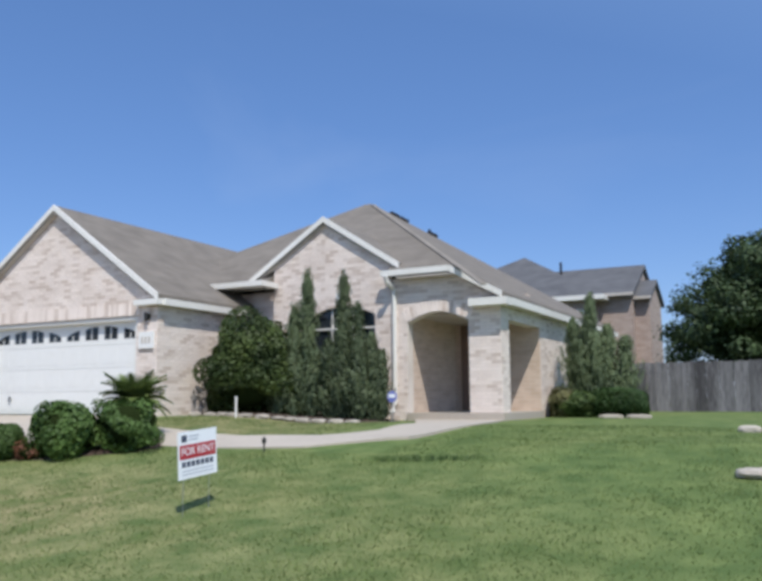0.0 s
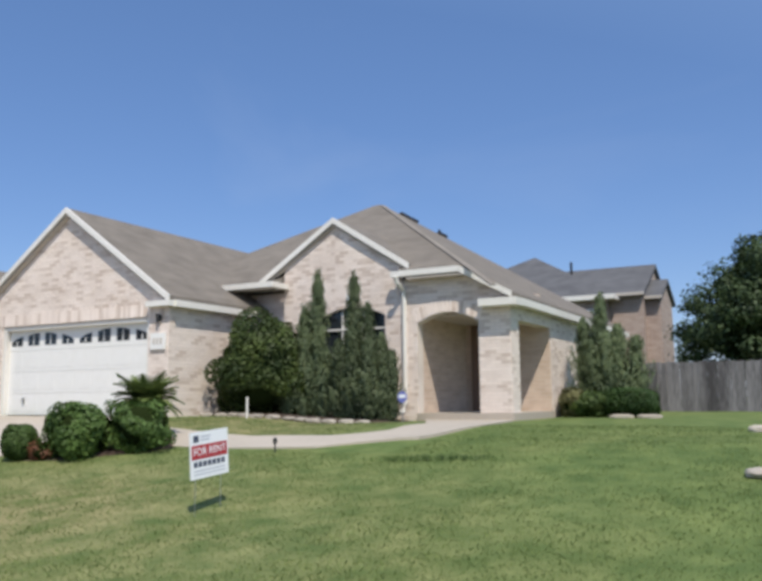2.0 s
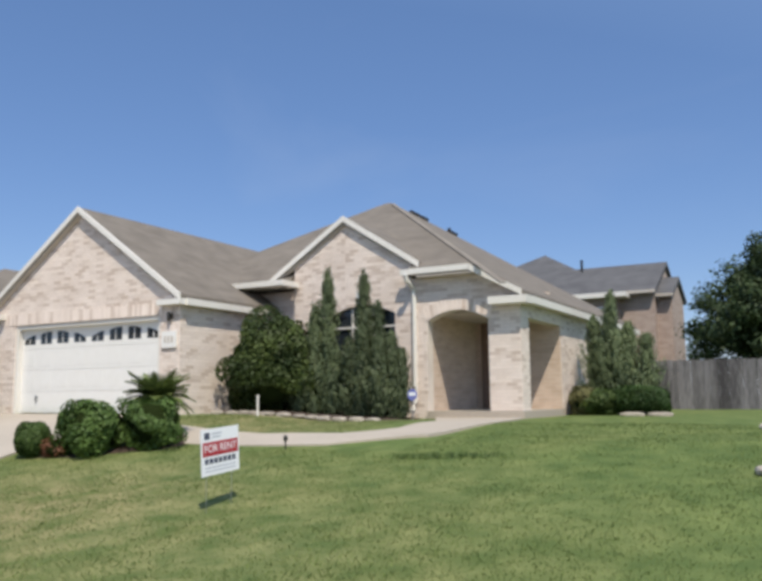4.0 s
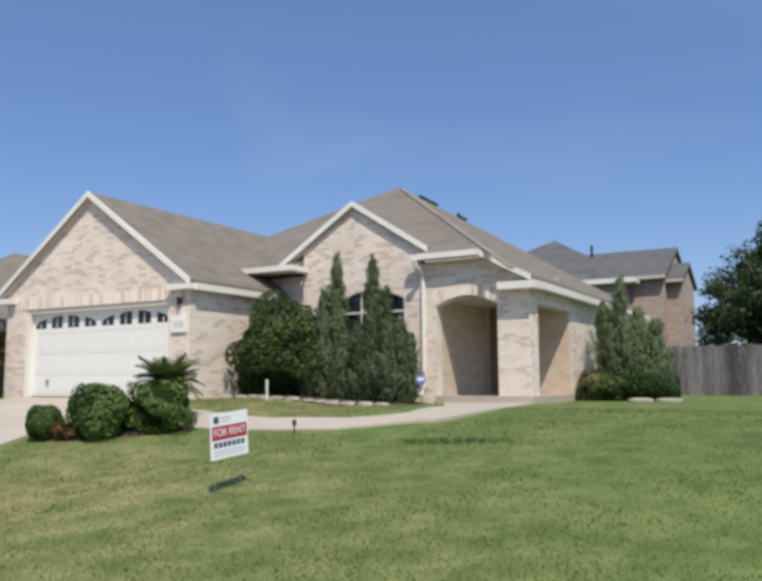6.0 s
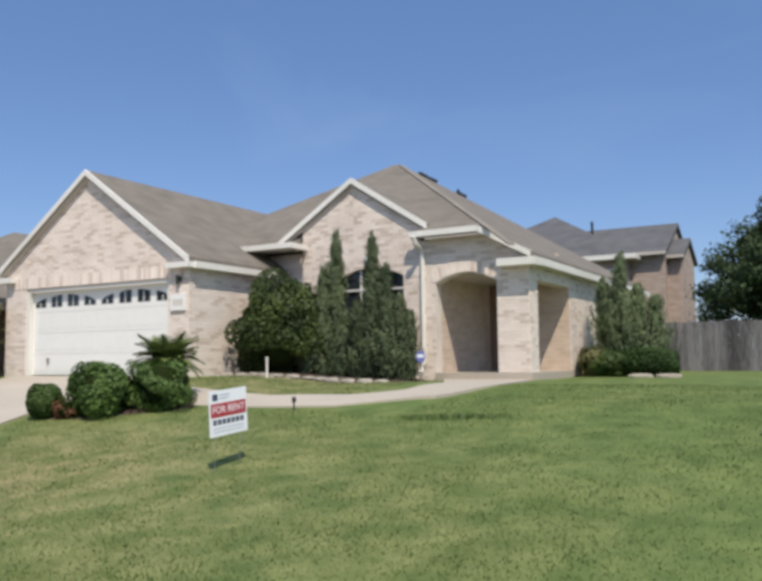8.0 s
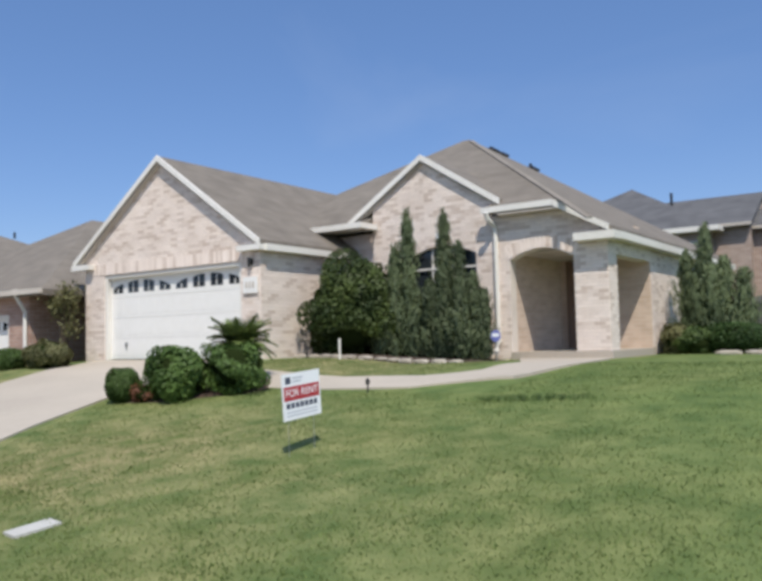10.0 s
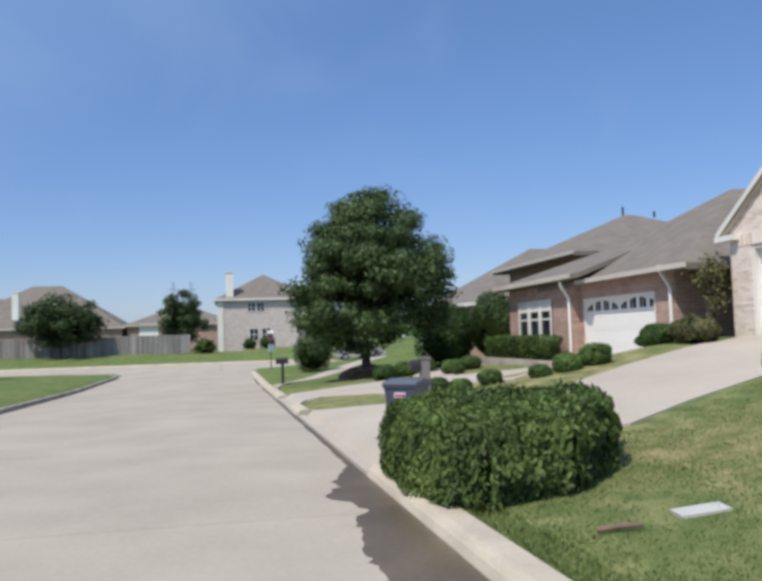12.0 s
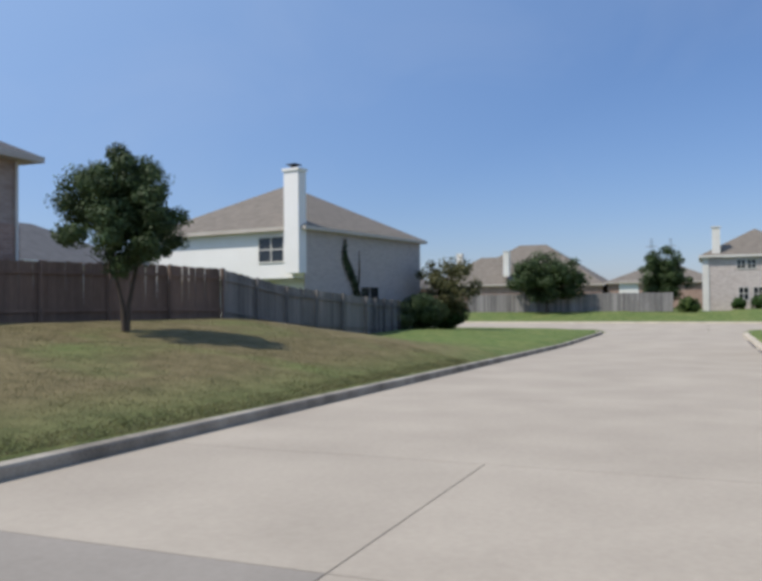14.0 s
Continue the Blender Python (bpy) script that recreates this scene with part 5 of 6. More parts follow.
# ---- fences ----
def fence(name, label, stretches, material, width=0.14, height=1.83, face=1):
    """Upright boards on rails and posts along a line of (x, y, base z)."""
    ob = thing(name, *stretches[0], label, "fence")
    shape = Form().box(-width / 2 + 0.0015, width / 2 - 0.0015, -0.010, 0.010, -0.06, height)
    me = shape.mesh("board", material)
    rnd = random.Random(len(stretches) * 7 + 1)
    for (x0, y0, z0), (x1, y1, z1) in zip(stretches, stretches[1:]):
        L = math.hypot(x1 - x0, y1 - y0)
        rz = math.degrees(math.atan2(y1 - y0, x1 - x0))
        k = max(1, round(L / width))
        for i in range(k):
            t = (i + 0.5) / k
            b = part("board", me, material, ob)
            b.matrix_basis = pose(x0 + (x1 - x0) * t, y0 + (y1 - y0) * t, z0 + (z1 - z0) * t + rnd.uniform(-0.02, 0.02), rnd.uniform(-0.6, 0.6), rnd.uniform(-0.5, 0.5), rz)
        m = max(1, round(L / 2.4))
        nx, ny = -(y1 - y0) / L * face, (x1 - x0) / L * face
        for h in (0.35, 1.5):
            a = (x0 + nx * 0.045, y0 + ny * 0.045, z0 + h)
            b = (x1 + nx * 0.045, y1 + ny * 0.045, z1 + h)
            part("rail", Form().beam(a, b, 0.045, 0.09), material, ob)
        for i in range(m + 1):
            t = i / m
            px, py, pz = x0 + (x1 - x0) * t + nx * 0.11, y0 + (y1 - y0) * t + ny * 0.11, z0 + (z1 - z0) * t
            part("post", Form().box(px - 0.045, px + 0.045, py - 0.045, py + 0.045, pz - 0.1, pz + height + 0.02), material, ob)
    return ob


fence("wooden_fence", "weathered grey wooden privacy fence of upright boards", [(-5.2, 27.3, 1.03), (4.0, 27.1, 1.03), (15.0, 26.9, 1.03)], M_WOOD_DARK)
fence("wooden_fence", "brown wooden privacy fence of upright boards on the rise", [(-16.2, -19.3, 1.17), (-22.2, -16.9, 1.17), (-24.4, -16.3, 1.12)], M_WOOD_NEW, face=-1)
fence("wooden_fence", "weathered grey wooden fence stepping down the slope", [(-24.45, -16.3, 1.10), (-28.6, -16.0, 0.55), (-35.6, -15.5, 0.14)], M_WOOD, face=-1)
# this stretch takes the darker wood: its shade is put into the boards' colour
fence("wooden_fence", "dark shaded wooden fence running on past the corner", [(-35.65, -15.58, 0.14), (-39.5, -16.15, 0.06), (-43.2, -16.7, 0.0)], M_WOOD_DARK, face=-1)
fence("wooden_fence", "long weathered fence beyond the cross street", [(-84.0, -24.0, 0.66), (-84.0, -3.15, 0.66)], M_WOOD_FAR, width=0.19)


# ---- other houses ----
def hip_house(name, label, x, y, base, w, d, eave, slope, rz, wall, shingle, windows=(), over=0.4, trim=None, low=-0.5):
    """A plain house, w by d, under a hip roof; windows are (side, along, z, width, height)."""
    ob = thing(name, x, y, base, label, "house", rz=rz)
    for n, (x0, x1, y0, y1) in enumerate(((-w / 2, w / 2, -d / 2, -d / 2 + 0.25), (-w / 2, w / 2, d / 2 - 0.25, d / 2), (-w / 2, -w / 2 + 0.25, -d / 2 + 0.25, d / 2 - 0.25), (w / 2 - 0.25, w / 2, -d / 2 + 0.25, d / 2 - 0.25))):
        piece("wall", Form().box(x0, x1, y0, y1, low, eave), wall, ob)
    X, Y = w / 2 + over, d / 2 + over
    planes = [(slope, 0, eave + slope * X), (-slope, 0, eave + slope * X), (0, slope, eave + slope * Y), (0, -slope, eave + slope * Y)]
    for poly in roof_faces((-X, X, -Y, Y), planes):
        piece("roof_slope", Form().prism([(a, b, c - 0.14) for a, b, c in poly], (0, 0, 0.16)), shingle, ob)
    f = trim or M_WHITE
    for x0, x1, y0, y1 in ((-X - 0.04, X + 0.04, -Y - 0.04, -Y), (-X - 0.04, X + 0.04, Y, Y + 0.04), (-X - 0.04, -X, -Y, Y), (X, X + 0.04, -Y, Y)):
        piece("fascia", Form().box(x0, x1, y0, y1, eave - 0.17, eave + 0.02), f, ob)
    piece("soffit", Form().box(-X, X, -Y, Y, eave - 0.18, eave - 0.15), M_SOFFIT, ob)
    for side_name, t, z, ww, hh in windows:
        m = {"e": Matrix(((0, -1, 0, w / 2), (1, 0, 0, t), (0, 0, 1, z), (0, 0, 0, 1))), "s": Matrix(((1, 0, 0, t), (0, 1, 0, -d / 2), (0, 0, 1, z), (0, 0, 0, 1))), "n": Matrix(((-1, 0, 0, t), (0, -1, 0, d / 2), (0, 0, 1, z), (0, 0, 0, 1)))}[side_name]
        win = new("window", Form().box(-ww / 2, ww / 2, -0.02, 0.01, 0, hh).mesh("window", M_GLASS))
        win.parent = ob
        win.matrix_basis = m
        fr = Form().box(-ww / 2 - 0.06, ww / 2 + 0.06, -0.06, -0.021, -0.07, 0.0).box(-ww / 2 - 0.06, ww / 2 + 0.06, -0.06, -0.021, hh, hh + 0.07).box(-ww / 2 - 0.06, -ww / 2, -0.06, -0.021, 0, hh).box(ww / 2, ww / 2 + 0.06, -0.06, -0.021, 0, hh).box(-0.03, 0.03, -0.05, -0.021, 0, hh).box(-ww / 2, -0.03, -0.045, -0.021, hh / 2 - 0.025, hh / 2 + 0.025).box(0.03, ww / 2, -0.045, -0.021, hh / 2 - 0.025, hh / 2 + 0.025)
        piece("window_frame", fr, M_WHITE, win)
    return ob


# house behind, to the right of the brick house
back_house = hip_house("two_storey_house", "two-storey brick house with dark grey hip roof behind the fence", -11.5, 37.2, 1.40, 8.6, 8.6, 4.5, 0.56, 0, M_TANBRICK, M_SHINGLE_GREY, [("s", 3.2, 2.6, 1.2, 1.3)])
for a, b, y0, y1, top in ((-7.2, -5.85, 33.6, 39.4, 7.62), (-5.85, -5.25, 34.2, 37.2, 6.8)):
    ym, low = (y0 + y1) / 2, top - 0.5 * (y1 - y0) / 2
    part("wall", Form().prism([(a, y0, 1.0), (a, y1, 1.0), (a, y1, low - 0.1), (a, ym, top - 0.2), (a, y0, low - 0.1)], (b - a, 0, 0)), M_TANBRICK, back_house)
    roof(back_house, [(a - (4.0 if top > 7.5 else 0.0), b + 0.12, y0 - 0.3, y1 + 0.3)], [(0, 0.5, top - 0.5 * ym), (0, -0.5, top + 0.5 * ym)], M_SHINGLE_GREY)
    part("fascia", Form().box(a + 0.02, b + 0.12, y0 - 0.36, y0 - 0.3, low - 0.27, low - 0.15), M_SOFFIT, back_house)
part("vent_pipe", Form().tube([(-9.4, 36.0, 7.3), (-9.4, 36.0, 7.95)], [0.06, 0.06], 8), M_METAL_DARK, back_house)

# white house across the road
ang = math.degrees(math.atan2(0.159, -0.987)) - 180
u, wv = Vector((-0.987, 0.159, 0)), Vector((-0.159, -0.987, 0))
K = Vector((-39.0, -20.55, 0.0))
c = K + u * 6.6 + wv * 6.0
white = hip_house("two_storey_house", "white two-storey house with brown hip roof and tall chimney", c.x, c.y, 0.15, 13.2, 12.0, 5.75, 0.53, ang, M_SIDING, M_SHINGLE, [("e", 3.75, 3.9, 1.75, 1.35)], low=2.95, trim=M_SOFFIT)
# brick facing on the north side only, darkened to carry that wall's shade
piece("brick_side", Form().box(-6.6, 6.6, 6.003, 6.10, -0.3, 5.57), M_GREYBRICK, white, "grey brick side wall with its shade put into the colour")
piece("lower_storey", Form().box(-6.58, 5.6, -5.6, 5.99, -0.3, 2.95), M_SIDING, white, "recessed lower storey")
piece("chimney", Form().box(6.55, 7.25, 5.15, 6.14, 3.2, 8.75).box(6.48, 7.32, 5.08, 6.21, 8.75, 8.90), M_SIDING, white, "white siding chimney")
piece("chimney_cap", Form().tube([(6.9, 5.6, 8.9), (6.9, 5.6, 9.1)], [0.2, 0.2], 10).box(6.6, 7.2, 5.3, 5.9, 9.1, 9.16), M_METAL_DARK, white)
piece("patio_door", Form().box(-1.0, -0.1, 6.104, 6.13, 0.3, 2.5).box(0.05, 0.95, 6.104, 6.13, 0.3, 2.5), M_GLASS, white)
rng = np.random.default_rng(77)
t = rng.random(1500)
ivx = 2.75 - 1.9 * t ** 1.4 + 0.22 * np.sin(t * 9) + rng.normal(0, 0.07 + 0.13 * t, 1500)
ivz = 4.9 - 4.3 * t + rng.normal(0, 0.2, 1500)
vine = piece("vine", leaf_mesh("vine", np.stack([ivx, 6.15 + 0.10 * rng.random(1500), ivz], 1), np.tile((0.0, 1.0, 0.2), (1500, 1)), 0.15, 0.6, M_LEAF_YOUNG, rng), M_LEAF_YOUNG, white, "dark climbing vine on the shaded wall")
piece("vine_stem", Form().tube([(0.85, 6.16, 0.0), (1.0, 6.16, 1.6), (1.9, 6.17, 3.3), (2.7, 6.16, 4.5), (2.72, 6.16, 5.3)], [0.10, 0.09, 0.07, 0.04, 0.02], 7), M_BARK, white)
piece("vine_stem", Form().tube([(1.35, 6.16, 2.3), (1.2, 6.16, 3.6), (1.25, 6.16, 4.7)], [0.05, 0.04, 0.015], 7), M_BARK, white)

# corner of the next house across the road
# brown brick in place of siding puts the north wall's shade into the colour
near = hip_house("two_storey_house", "two-storey house with brick below and grey siding above", -12.8, -26.55, 1.3, 13.0, 12.0, 5.15, 0.5, 0, M_TANBRICK, M_SHINGLE_GREY, over=0.55, trim=M_SOFFIT)
piece("brick_base", Form().box(-6.56, 6.56, -6.06, 6.06, -0.3, 2.95), M_REDBRICK, near, "brick lower storey")
piece("downspout", Form().tube([(-6.40, 6.12, 5.0), (-6.40, 6.12, 0.0)], [0.05, 0.05], 8), M_WHITE, near)
hip_house("bungalow", "low house with grey roof behind the brown fence", -37.0, -40.0, 0.6, 14.0, 10.0, 3.6, 0.5, 0, M_SIDING, M_SHINGLE_GREY)

# far houses past the cross street
M_FARSTONE = brick_mat("pale_far_stone", (0.60, 0.53, 0.49), (0.50, 0.43, 0.40), (0.58, 0.53, 0.49), (0.40, 0.33, 0.30), 0.6)
two = hip_house("stone_house", "pale stone two-storey house beyond the cross street", -97.5, 5.0, 0.7, 11.0, 10.6, 5.7, 0.55, 0, M_FARSTONE, M_SHINGLE, [("e", -1.6, 4.3, 0.8, 0.9), ("e", -0.6, 4.3, 0.8, 0.9), ("e", -1.4, 1.0, 0.9, 1.3), ("e", 0.0, 1.0, 0.9, 1.3), ("e", 3.6, 3.9, 1.0, 1.0)])
piece("chimney", Form().box(4.6, 5.5, -4.4, -3.6, 5.4, 8.7).box(4.52, 5.58, -4.48, -3.52, 8.7, 8.82), M_WHITE, two, "white chimney")
# white strip added to stand in for the sunlit side wall
piece("lit_side_strip", Form().box(5.45, 5.58, -5.4, -4.75, -0.3, 5.5), M_WHITE, two)
hf = hip_house("bungalow", "low house with brown hip roof behind the far fence", -101.0, -25.5, 0.9, 10.0, 13.0, 2.9, 0.67, 0, M_REDBRICK, M_SHINGLE, trim=M_SOFFIT)
piece("chimney", Form().box(4.4, 5.1, 2.6, 3.3, 3.9, 6.9).box(4.35, 5.15, 2.55, 3.35, 6.9, 7.0), M_WHITE, hf, "white chimney")
piece("chimney", Form().box(-1.0, -0.2, -4.9, -4.1, 3.0, 7.2), M_WHITE, hf)
hip_house("bungalow", "house with broad brown hip roof behind the far fence", -120.0, -24.0, 0.9, 18.0, 22.0, 3.1, 0.66, 0, M_REDBRICK, M_SHINGLE, trim=M_SOFFIT)
hh2 = hip_house("bungalow", "low brown-roofed house far beyond the fence", -118.0, -5.4, 1.2, 12.0, 14.0, 3.0, 0.42, 0, M_REDBRICK, M_SHINGLE, trim=M_SOFFIT)
piece("garage_door", Form().box(6.0, 6.06, -5.45, -2.95, 0.6, 3.2), M_DOOR, hh2, "white garage door")
hip_house("bungalow", "far brown-roofed house at the end of the cross street", -112.0, -43.5, 0.9, 12.0, 12.0, 2.9, 0.5, 0, M_REDBRICK, M_SHINGLE, trim=M_SOFFIT)
for px, py in ((-330.0, -19.0), (-330.0, -12.0)):
    pylon = thing("pylon", px, py, 0.0, "distant grey steel lattice pylon", "pylon", "distant pylons")
    for sx in (-1, 1):
        for sy in (-1, 1):
            piece("leg", Form().beam((sx * 1.2, sy * 1.2, 0), (sx * 0.3, sy * 0.3, 26), 0.14, 0.14), M_METAL, pylon)
    for h in (17, 20, 23):
        piece("cross_arm", Form().beam((0, -2.2, h), (0, 2.2, h), 0.25, 0.25), M_METAL, pylon)

brown = hip_house("bungalow", "grey-brown roofed bungalow behind the shade tree", -52.0, 21.4, 0.2, 12.0, 13.0, 3.3, 0.6, 0, M_REDBRICK, M_SHINGLE)


# low woods on the horizon
wr = np.random.default_rng(88)
P, N = [], []
for i in range(150):
    a = wr.uniform(-0.62, 1.15)
    q = wr.uniform(150, 210)
    cx, cy = -q * math.cos(a), q * math.sin(a)
    rr = (wr.uniform(3.5, 7), wr.uniform(3.5, 7), wr.uniform(2.0, 3.6))
    p, nn = round_points(110, (cx, cy, 1.2 + rr[2] * 0.6), rr, wr, 300 + i, 2.0, 0.25, 0.4, low=-0.4)
    P.append(p)
    N.append(nn)
tagged(new("far_woods", leaf_mesh("far_woods", np.concatenate(P), np.concatenate(N), 1.5, 0.7, M_LEAF_TREE, wr)), "low dark green woods along the horizon", "woods", kind="stuff")


# ---- neighbouring brick house ----
nb = thing("brick_house", -27.0, 15.0, 0.45, "red-brown brick house with brown hip roofs next door", "house")
NY = 12.2
part("wall", wall_prism([(-31.3, 0.2), (-25.35, 0.2), (-25.35, 3.1), (-31.3, 3.1)], NY - 0.6, 0.28), M_REDBRICK, nb)
part("wall", wall_prism([(-25.35, 0.2), (-25.15, 0.2), (-25.15, 2.5), (-20.65, 2.5), (-20.65, 0.2), (-19.65, 0.2), (-19.65, 3.06), (-25.35, 3.06)], NY - 0.319, 0.28), M_REDBRICK, nb)
part("wall", Form().box(-19.93, -19.65, NY - 0.039, 14.2, 0.2, 3.1), M_REDBRICK, nb)
part("wall", wall_prism([(-19.65, 0.2), (-18.6, 0.2), (-18.6, 3.1), (-19.65, 3.1)], 14.0, 0.28), M_REDBRICK, nb)
part("wall", Form().box(-31.3, -31.02, NY - 0.32, 15.0, 0.2, 3.1), M_REDBRICK, nb)
part("upper_wall", Form().box(-39.2, -31.0, 14.6, 23.6, 0.0, 4.6), M_REDBRICK, nb)
E1, E2 = 3.08, 4.62
roof(nb, [(-28.2, -18.55, 11.55, 26.5)], [(0, 0.58, E1 - 0.58 * 11.55), (0, -0.58, E1 + 0.58 * 26.5), (0.58, 0, E1 + 0.58 * 28.2), (-0.58, 0, E1 - 0.58 * 18.55)], M_SHINGLE)
roof(nb, [(-31.9, -24.0, 11.2, 20.0)], [(0, 0.36, E1 + 0.22 - 0.36 * 11.2), (0, -0.36, E1 + 0.22 + 0.36 * 20.0), (0.36, 0, E1 + 0.22 + 0.36 * 31.9)], M_SHINGLE)
roof(nb, [(-39.8, -30.0, 13.9, 24.2)], [(0, 0.45, E2 - 0.45 * 13.9), (-0.45, 0, E2 - 0.45 * 30.0), (0, -0.45, E2 + 0.45 * 24.2), (0.45, 0, E2 + 0.45 * 39.8)], M_SHINGLE)
part("fascia", Form().box(-31.95, -24.6, 11.13, 11.2, E1 + 0.09, E1 + 0.23), M_SOFFIT, nb)
part("fascia", Form().box(-24.9, -18.55, 11.47, 11.55, E1 - 0.11, E1 + 0.02), M_SOFFIT, nb)
part("fascia", Form().box(-39.85, -30.0, 13.83, 13.91, E2 - 0.09, E2 + 0.02), M_SOFFIT, nb)
part("soffit", Form().box(-25.3, -18.6, 11.555, 12.3, E1 - 0.09, E1 - 0.06), M_SOFFIT, nb)
part("soffit", Form().box(-31.9, -25.3, 11.2, 11.7, E1 + 0.09, E1 + 0.11), M_SOFFIT, nb)
garage_door(nb, -25.13, -20.67, NY - 0.2, 0.42, 2.47, 8)
part("door_frame", Form().box(-25.149, -25.06, NY - 0.30, NY - 0.215, 0.42, 2.495).box(-20.74, -20.651, NY - 0.30, NY - 0.215, 0.42, 2.495).box(-25.06, -20.74, NY - 0.30, NY - 0.215, 2.40, 2.495), M_WHITE, nb)
nwin = part("window", Form().box(-30.2, -27.0, NY - 0.52, NY - 0.62, 1.1, 2.5), M_GLASS, nb, "triple window with white frames")
for i in range(3):
    x0 = -30.18 + i * 1.06
    part("window_frame", Form().box(x0, x0 + 0.09, NY - 0.66, NY - 0.621, 1.2, 2.6).box(x0 + 0.92, x0 + 1.01, NY - 0.66, NY - 0.621, 1.2, 2.6).box(x0 + 0.09, x0 + 0.92, NY - 0.66, NY - 0.621, 1.2, 1.28).box(x0 + 0.09, x0 + 0.92, NY - 0.66, NY - 0.621, 2.52, 2.6).box(x0 + 0.09, x0 + 0.92, NY - 0.655, NY - 0.621, 1.88, 1.94), M_WHITE, nwin)
    part("blind", Form().box(x0 + 0.1, x0 + 0.91, NY - 0.63, NY - 0.6205, 2.2, 2.5), M_WHITE, nwin)
for x in (-25.48, -19.75):
    y = NY - 0.66 if x < -25 else NY - 0.39
    part("downspout", Form().tube([(x, y - 0.3, E1 + 0.04), (x, y - 0.28, E1 - 0.1), (x, y, E1 - 0.55), (x, y, 0.6), (x, y - 0.15, 0.45)], [0.05] * 5, 8), M_WHITE, nb)
for p, h in (((-35.2, 18.9), 0.75), ((-32.6, 19.0), 0.12)):
    z = E2 + 0.45 * 4.2
    part("vent_pipe", Form().tube([(p[0], p[1], z - 0.15), (p[0], p[1], z + h)], [0.05, 0.05], 8), M_METAL_DARK, nb)
nb.location.z += 0.2
garden_wall = tagged(new("garden_wall"), "low grey stone wall under the box hedge", "wall", kind="structure")
for i in range(18):
    x = -32.4 + i * 0.43
    for r in range(2):
        part("stone", Form().box(x + (0.2 if r else 0) + 0.008, x + (0.2 if r else 0) + 0.42, 10.38, 10.6, 0.30 + r * 0.21, 0.50 + r * 0.21), M_STONE, garden_wall)


# ---- small things ----
def letters(text, size, material, parent, m, name="lettering"):
    cu = bpy.data.curves.new(name, "FONT")
    cu.body, cu.size, cu.extrude, cu.align_x, cu.align_y = text, size, 0.001, "CENTER", "CENTER"
    tmp = bpy.data.objects.new(name, cu)
    scene.collection.objects.link(tmp)
    me = bpy.data.meshes.new_from_object(tmp.evaluated_get(bpy.context.evaluated_depsgraph_get()))
    bpy.data.objects.remove(tmp)
    me.materials.clear()
    me.materials.append(material)
    ob = new(name, me)
    ob.parent = parent
    ob.matrix_basis = m
    return ob


M_RED = plain("sign_red", (0.40, 0.025, 0.035), 0.5)
M_NAVY = plain("sign_navy", (0.05, 0.06, 0.10), 0.5)
M_GREYINK = plain("sign_grey", (0.45, 0.47, 0.52), 0.5)


def yard_sign():
    ob = thing("yard_sign", -5.44, 6.34, ground_z(-5.44, 6.34), "white FOR RENT yard sign with red band on wire stakes", "sign")
    T = Matrix(((0, 0, 1, 0.0), (1, 0, 0, 0.0), (0, 1, 0, 0.0), (0, 0, 0, 1)))
    z0 = 0.99 - ob.location.z + 0.225
    tilt = pose(0, 0, z0, 4.0, 0, 0) @ T
    panel = piece("panel", Form().box(-0.30, 0.30, -0.255, 0.225, -0.004, 0.004), M_SIGN, ob)
    panel.matrix_basis = tilt
    band = piece("band", Form().box(-0.280, 0.280, -0.055, 0.090, 0.004, 0.0065), M_RED, panel, "red band")
    letters("FOR RENT", 0.110, M_SIGN, panel, pose(0, 0.018, 0.0075), "lettering")
    for k, (x0, x1, y0, y1) in enumerate(((-0.25, -0.17, 0.12, 0.19), (-0.14, 0.02, 0.165, 0.18), (-0.14, 0.0, 0.13, 0.145))):
        piece("bar", Form().box(x0, x1, y0, y1, 0.004, 0.006), M_NAVY if k == 0 else M_GREYINK, panel)
    for k in range(7):
        x0 = -0.25 + k * 0.072
        piece("bar", Form().box(x0, x0 + 0.055, -0.135, -0.080, 0.004, 0.006), M_NAVY, panel)
    for y0 in (-0.175, -0.21):
        piece("bar", Form().box(-0.25, 0.24, y0 - 0.006, y0 + 0.006, 0.004, 0.006), M_GREYINK, panel)
    for s in (-0.2, 0.2):
        piece("stake", Form().tube([(-0.008, s, -0.2), (-0.008, s, z0 + 0.15)], [0.0035, 0.0035], 6), M_METAL, ob)
    return ob


yard_sign()


